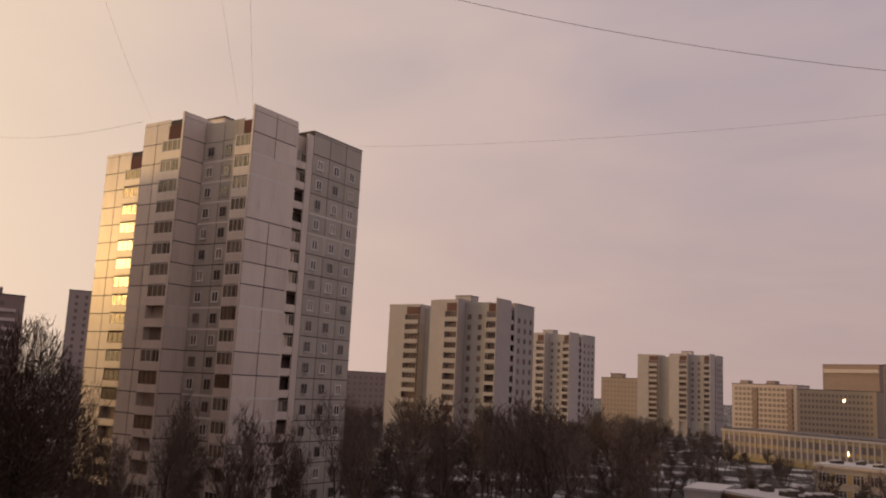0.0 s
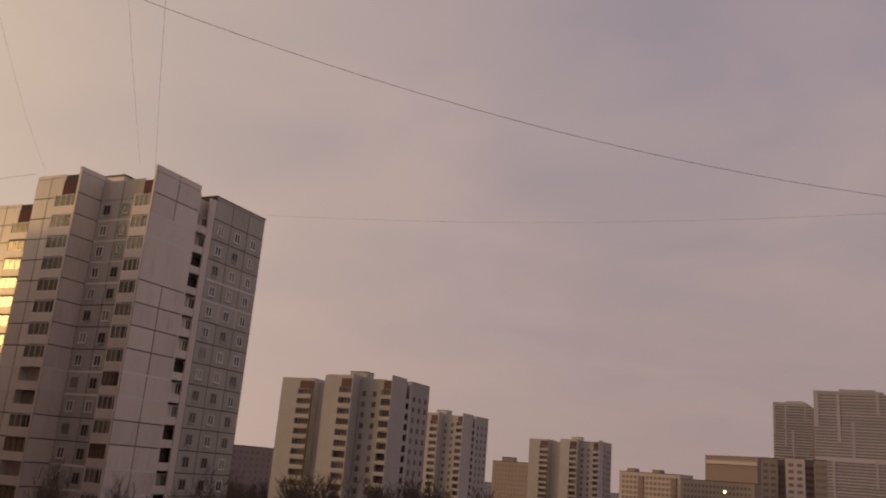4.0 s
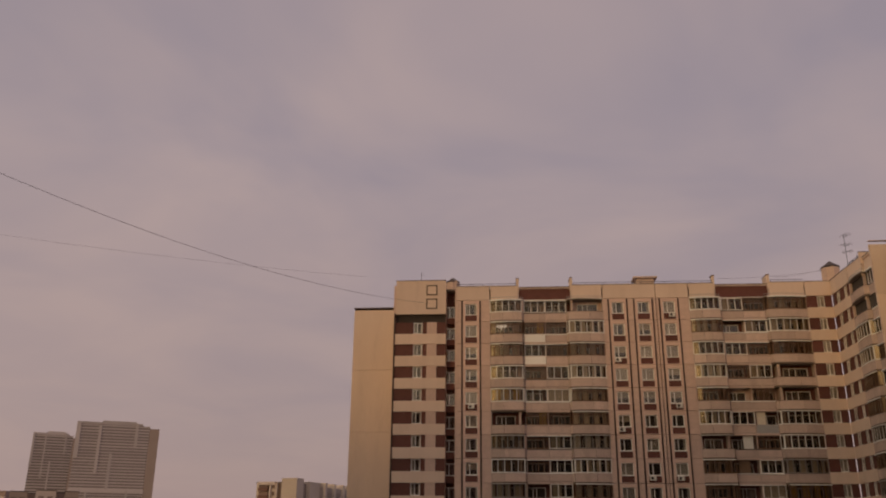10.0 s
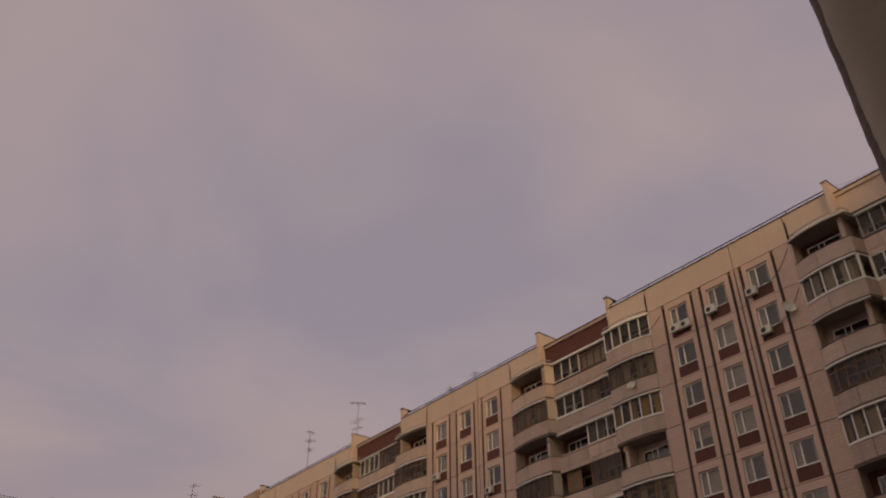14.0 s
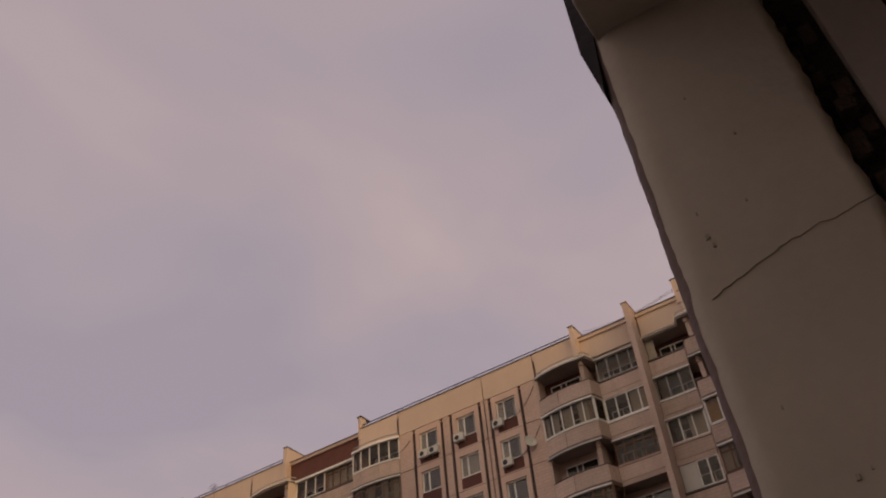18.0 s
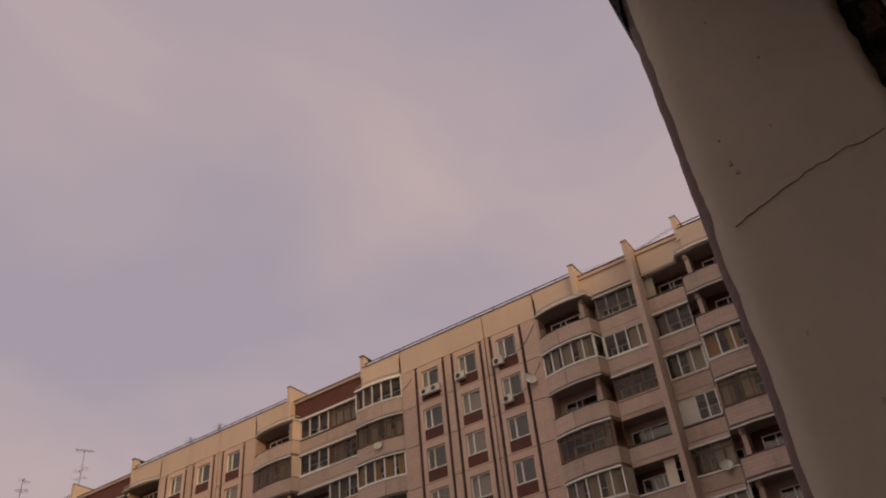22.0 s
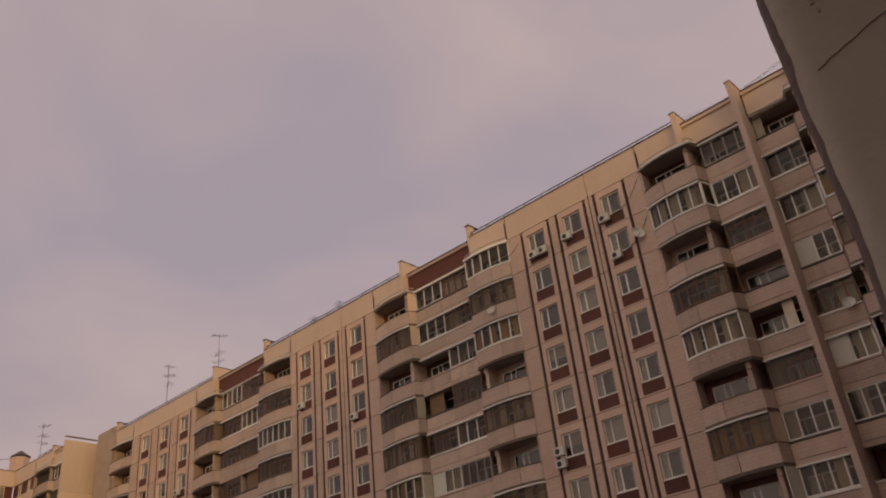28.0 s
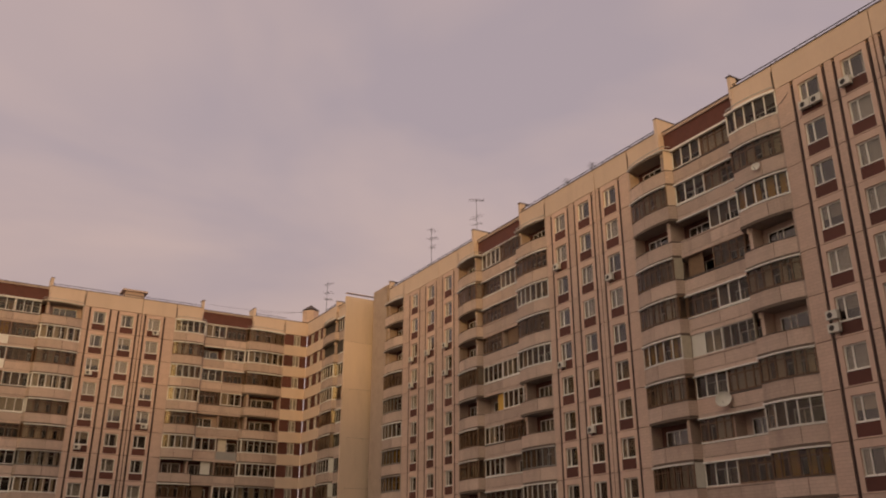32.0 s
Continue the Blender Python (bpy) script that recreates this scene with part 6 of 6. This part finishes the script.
while place < 1490:
    az = rng.uniform(8, 80) if rng.random() < 0.35 else rng.uniform(40, 80)
    r = rng.uniform(150, 480) if rng.random() < 0.85 else rng.uniform(480, 800)
    p = polar(az, r)
    if not clear(p.x, p.y) or (az < 30 and r > 560) or (az < 44 and r < 190):
        continue
    place += 1
    bush = place > 560
    if bush:
        az, r = (rng.uniform(8, 92), 75 + 230 * rng.random()) if place < 1080 else ((rng.uniform(11, 25), rng.uniform(150, 318)) if place < 1290 else (rng.uniform(18.5, 24), rng.uniform(430, 600)))
        p = polar(az, r)
        if not clear(p.x, p.y) or (25.5 < az < 44 and r < 150) or (az < 20 and 320 < r < 400):
            continue
    tv, tf, wv, wf = (BUSH if bush else FARP)[rng.randrange(3)]
    s = rng.uniform(0.45, 1.0) * (1.0 if az > 44 else 0.8) if bush else rng.uniform(0.75, 1.05) * max(0.34, (18.5 - 0.031 * r) / 18.0) * (1.0 if az > 44 else 0.75)
    a = rng.uniform(0, 6.28)
    rot = np.array(((math.cos(a), math.sin(a), 0), (-math.sin(a), math.cos(a), 0), (0, 0, 1)))
    for v, f in ((tv, tf), (wv, wf)):
        vt.append((np.array(v) @ rot) * np.array((1.3 * s, 1.3 * s, s)) + np.array((p.x, p.y, 0)))
        ft.append(np.array([q if len(q) == 4 else (*q, q[-1]) for q in f]) + nv)
        nv += len(v)
vt, ft = np.concatenate(vt), np.concatenate(ft)
me = bpy.data.meshes.new("far_wood")
me.vertices.add(len(vt))
me.vertices.foreach_set("co", vt.ravel())
me.loops.add(ft.size)
me.loops.foreach_set("vertex_index", ft.ravel().astype(np.int32))
me.polygons.add(len(ft))
me.polygons.foreach_set("loop_start", np.arange(0, ft.size, 4, dtype=np.int32))
me.update(calc_edges=True)
me.materials.append(TWIG)
tagged(put("far_wood", me), "dark bare wood standing between the far houses", "trees", kind="stuff")


# ---- wires ----
WIRE = mat("black_cable", (0.06, 0.05, 0.055), 0.7, 0.1, 2, 9, bump=0)


def wire(p, q, sag, radius, label, name="overhead_cable"):
    p, q = Vector(p), Vector(q)
    cu = bpy.data.curves.new(name, "CURVE")
    cu.dimensions, cu.bevel_depth, cu.bevel_resolution = "3D", radius, 1
    sp = cu.splines.new("POLY")
    n = 40
    sp.points.add(n)
    for i in range(n + 1):
        u = i / n
        c = p.lerp(q, u) - Vector((0, 0, sag * 4 * u * (1 - u)))
        sp.points[i].co = (*c, 1)
    cu.materials.append(WIRE)
    ob = new(name, cu)
    return tagged(ob, label, "cable", "overhead cables")


# near end floats above the roof; ends and sag fit the camera's view
wire((-64, 0.5, EYE + 35.0), (-10.2, L - 0.1, EYE + 28.5), 6.9, 0.017, "thick black cable hanging from roof to roof")
wire((-109, 50.8, EYE + 34.0), (-20.5, L + 10.5, EYE + 35.5), 2.0, 0.010, "thin cable between the tower and the panel house")
wire((-104, 33, EYE + 34.4), (-14, 1.5, EYE + 32.5), 0.8, 0.010, "thin cable from the tower roof to the near roof")
wire((-104, 31, EYE + 34.6), (-24, 1.5, EYE + 32.5), 0.8, 0.008, "thin cable from the tower roof to the near roof")
wire((-117, 23, EYE + 34.4), (-52, 2.5, EYE + 32.2), 1.2, 0.008, "thin cable from the tower roof to the near roof")
wire((-118, 22, EYE + 34.0), (-240, 4.0, EYE + 58.0), 2.0, 0.02, "thin cable leading away from the tower roof")
for k in range(3):
    wire((D + 0.6, 8.8, ROOFZ + 0.6 + 0.12 * k), (D + 0.9, 15.9, ROOFZ + 0.35 + 0.2 * k), 0.25 + 0.1 * k, 0.008, "thin roof wire between party walls", "roof_wire")
wire((40.3, L + 1.6, ROOFZ + 2.2), (33.0, L + 0.6, ROOFZ + 0.7), 0.2, 0.012, "thin roof wire to the vent shaft", "roof_wire")
wire((40.3, L + 1.6, ROOFZ + 2.0), (26.0, L + 0.6, ROOFZ + 0.7), 0.3, 0.012, "thin roof wire to the vent shaft", "roof_wire")
wire((D + 0.02, 28.9, ROOFZ - 2.5), (D - 0.6, 31.0, ROOFZ - 3.3), 0.5, 0.02, "loose cable hanging on the panel wall", "wall_cable")
for n in (17, 16):
    wire((D - 0.03, 21.5, zc(n) - 0.75), (D - 0.03, 19.2, zc(n) + 0.75), 0.55, 0.016, "loose cable hanging on the panel wall", "wall_cable")


# ---- aerials, air conditioners, dishes ----
def aerial(x, y, h, rot, arms, z=None):
    t = thing("roof_aerial", pose(x, y, (z or ROOFZ) - 0.3, 0, 0, rot), "thin metal television aerial on the roof", "aerial", "roof aerials")
    put("mast", mesh_of("mast", [(-0.018, -0.018, 0, 0.018, 0.018, h)], DARKM), t)
    for k, (zz, ln, boom) in enumerate(arms):
        bo = put("boom", mesh_of("boom", [(-boom / 2, -0.012, -0.012, boom / 2, 0.012, 0.012)], DARKM), t, (0.2, 0, zz), 25 * k)
        rod = mesh_of("rod", [(-0.006, -ln / 2, -0.006, 0.006, ln / 2, 0.006)], DARKM)
        for i in range(6):
            put("rod", rod, bo, (-boom / 2 + boom * i / 5, 0, 0.018))
    put("foot", mesh_of("foot", [(-0.3, -0.3, 0, 0.3, 0.3, 0.35)], UNDER), t)


aerial(43.2, 76.4, 5.4, 20, ((5.2, 0.9, 1.0), (4.2, 1.2, 0.7), (3.2, 0.8, 1.2)))
aerial(43.2, 67.0, 5.4, 60, ((5.3, 1.6, 0.5), (3.4, 1.0, 1.6), (2.6, 0.8, 1.2)))
aerial(39.9, 98.2, 4.6, 10, ((4.5, 1.6, 0.8), (3.3, 1.3, 1.0), (2.4, 1.2, 0.8)))
aerial(43.0, 52.0, 1.4, 70, ((1.3, 0.7, 0.9),))
aerial(43.0, 48.6, 1.5, 70, ((1.4, 0.7, 0.9),))
aerial(-11.5, L + 1.0, 1.6, 0, ((1.3, 0.3, 0.2),), ROOFZ + 0.9)

bm = bmesh.new()
bmesh.ops.create_circle(bm, cap_ends=True, segments=16, radius=0.17)
fan = bpy.data.meshes.new("fan_grille")
bm.to_mesh(fan)
bm.free()
fan.materials.append(DARKM)
AC = thing("air_conditioner", pose(0, 0, -50), "white air conditioner unit bracketed to the panel wall", "air conditioner", "air conditioners")
put("case", mesh_of("case", [(-0.36, -0.32, -0.24, 0.36, -0.06, 0.24), (-0.37, -0.33, 0.23, 0.37, -0.05, 0.26)], ACW), AC)
g = put("fan_grille", fan, AC, (-0.1, -0.325, 0))
g.rotation_euler = (radians(90), 0, 0)
put("bracket", mesh_of("bracket", [(-0.30, -0.34, -0.28, -0.26, 0.02, -0.24), (0.26, -0.34, -0.28, 0.30, 0.02, -0.24)], GALV), AC)
NEARM, FARM = pose(D, 0, 0, 0, 0, -90), pose(0, L, 0)
spots = [(NEARM, -27.75, 17, -0.98), (NEARM, -26.95, 17, -0.98), (NEARM, -24.95, 17, -0.85), (NEARM, -22.0, 17, -0.95), (NEARM, -21.7, 16, -0.95), (NEARM, -28.3, 12, -0.3), (NEARM, -28.3, 12, -1.05), (NEARM, -46.4, 15, -1.1), (NEARM, -52.8, 13, -1.1), (NEARM, -49.6, 11, -1.1), (NEARM, -78.6, 15, -1.0), (NEARM, -75.1, 15, -1.0), (NEARM, -71.4, 15, -1.0), (NEARM, -78.6, 14, -1.0), (NEARM, -71.4, 14, -1.0), (NEARM, -52.8, 16, -1.1), (FARM, 13.0, 15, -1.05), (FARM, 19.9, 17, -1.05), (FARM, 19.9, 13, -1.05), (FARM, -5.0, 13, -1.05), (FARM, 13.0, 12, -1.05), (FARM, 19.4, 10, -1.05), (FARM, 16.2, 10, -1.05), (FARM, -4.9, 7, -1.05)]
for m, s, n, dz in spots[1:]:
    copy_thing(AC, m @ pose(s, 0, zc(n) + dz))
AC.matrix_world = spots[0][0] @ pose(spots[0][1], 0, zc(17) + spots[0][3])

bm = bmesh.new()
bmesh.ops.create_uvsphere(bm, u_segments=20, v_segments=12, radius=0.6)
bmesh.ops.delete(bm, geom=[v for v in bm.verts if v.co.z > -0.38], context="VERTS")
bmesh.ops.translate(bm, verts=bm.verts, vec=(0, 0, 0.6))
bmesh.ops.solidify(bm, geom=bm.faces[:], thickness=0.015)
dishm = bpy.data.meshes.new("dish")
bm.to_mesh(dishm)
bm.free()
dishm.materials.append(ACW)


def dish(m, s, y, z, turn, sc=1.0):
    t = thing("satellite_dish", m @ pose(s, y, z, 0, 0, turn), "white satellite dish on a balcony front", "satellite dish", "satellite dishes")
    d = put("dish", dishm, t)
    d.rotation_euler = (radians(75), 0, 0)
    d.scale = (sc, sc, sc)
    put("arm", mesh_of("arm", [(-0.015, -0.42, -0.2, 0.015, -0.02, -0.17), (-0.03, -0.45, -0.2, 0.03, -0.38, -0.12), (-0.02, 0.0, -0.03, 0.02, 0.25, 0.03)], GALV), t)


dish(NEARM, -31.7, -0.42, zc(16) - 0.85, 15, 0.7)
dish(NEARM, -20.0, -0.30, zc(16) - 0.3, 50, 1.0)
dish(NEARM, -36.9, 0.06, zc(11) - 0.9, 25, 1.25)
dish(NEARM, -10.1, 0.24, zc(13) - 0.45, 15, 0.75)
dish(FARM, 30.6, 0.08, zc(9) - 0.6, 10, 0.9)
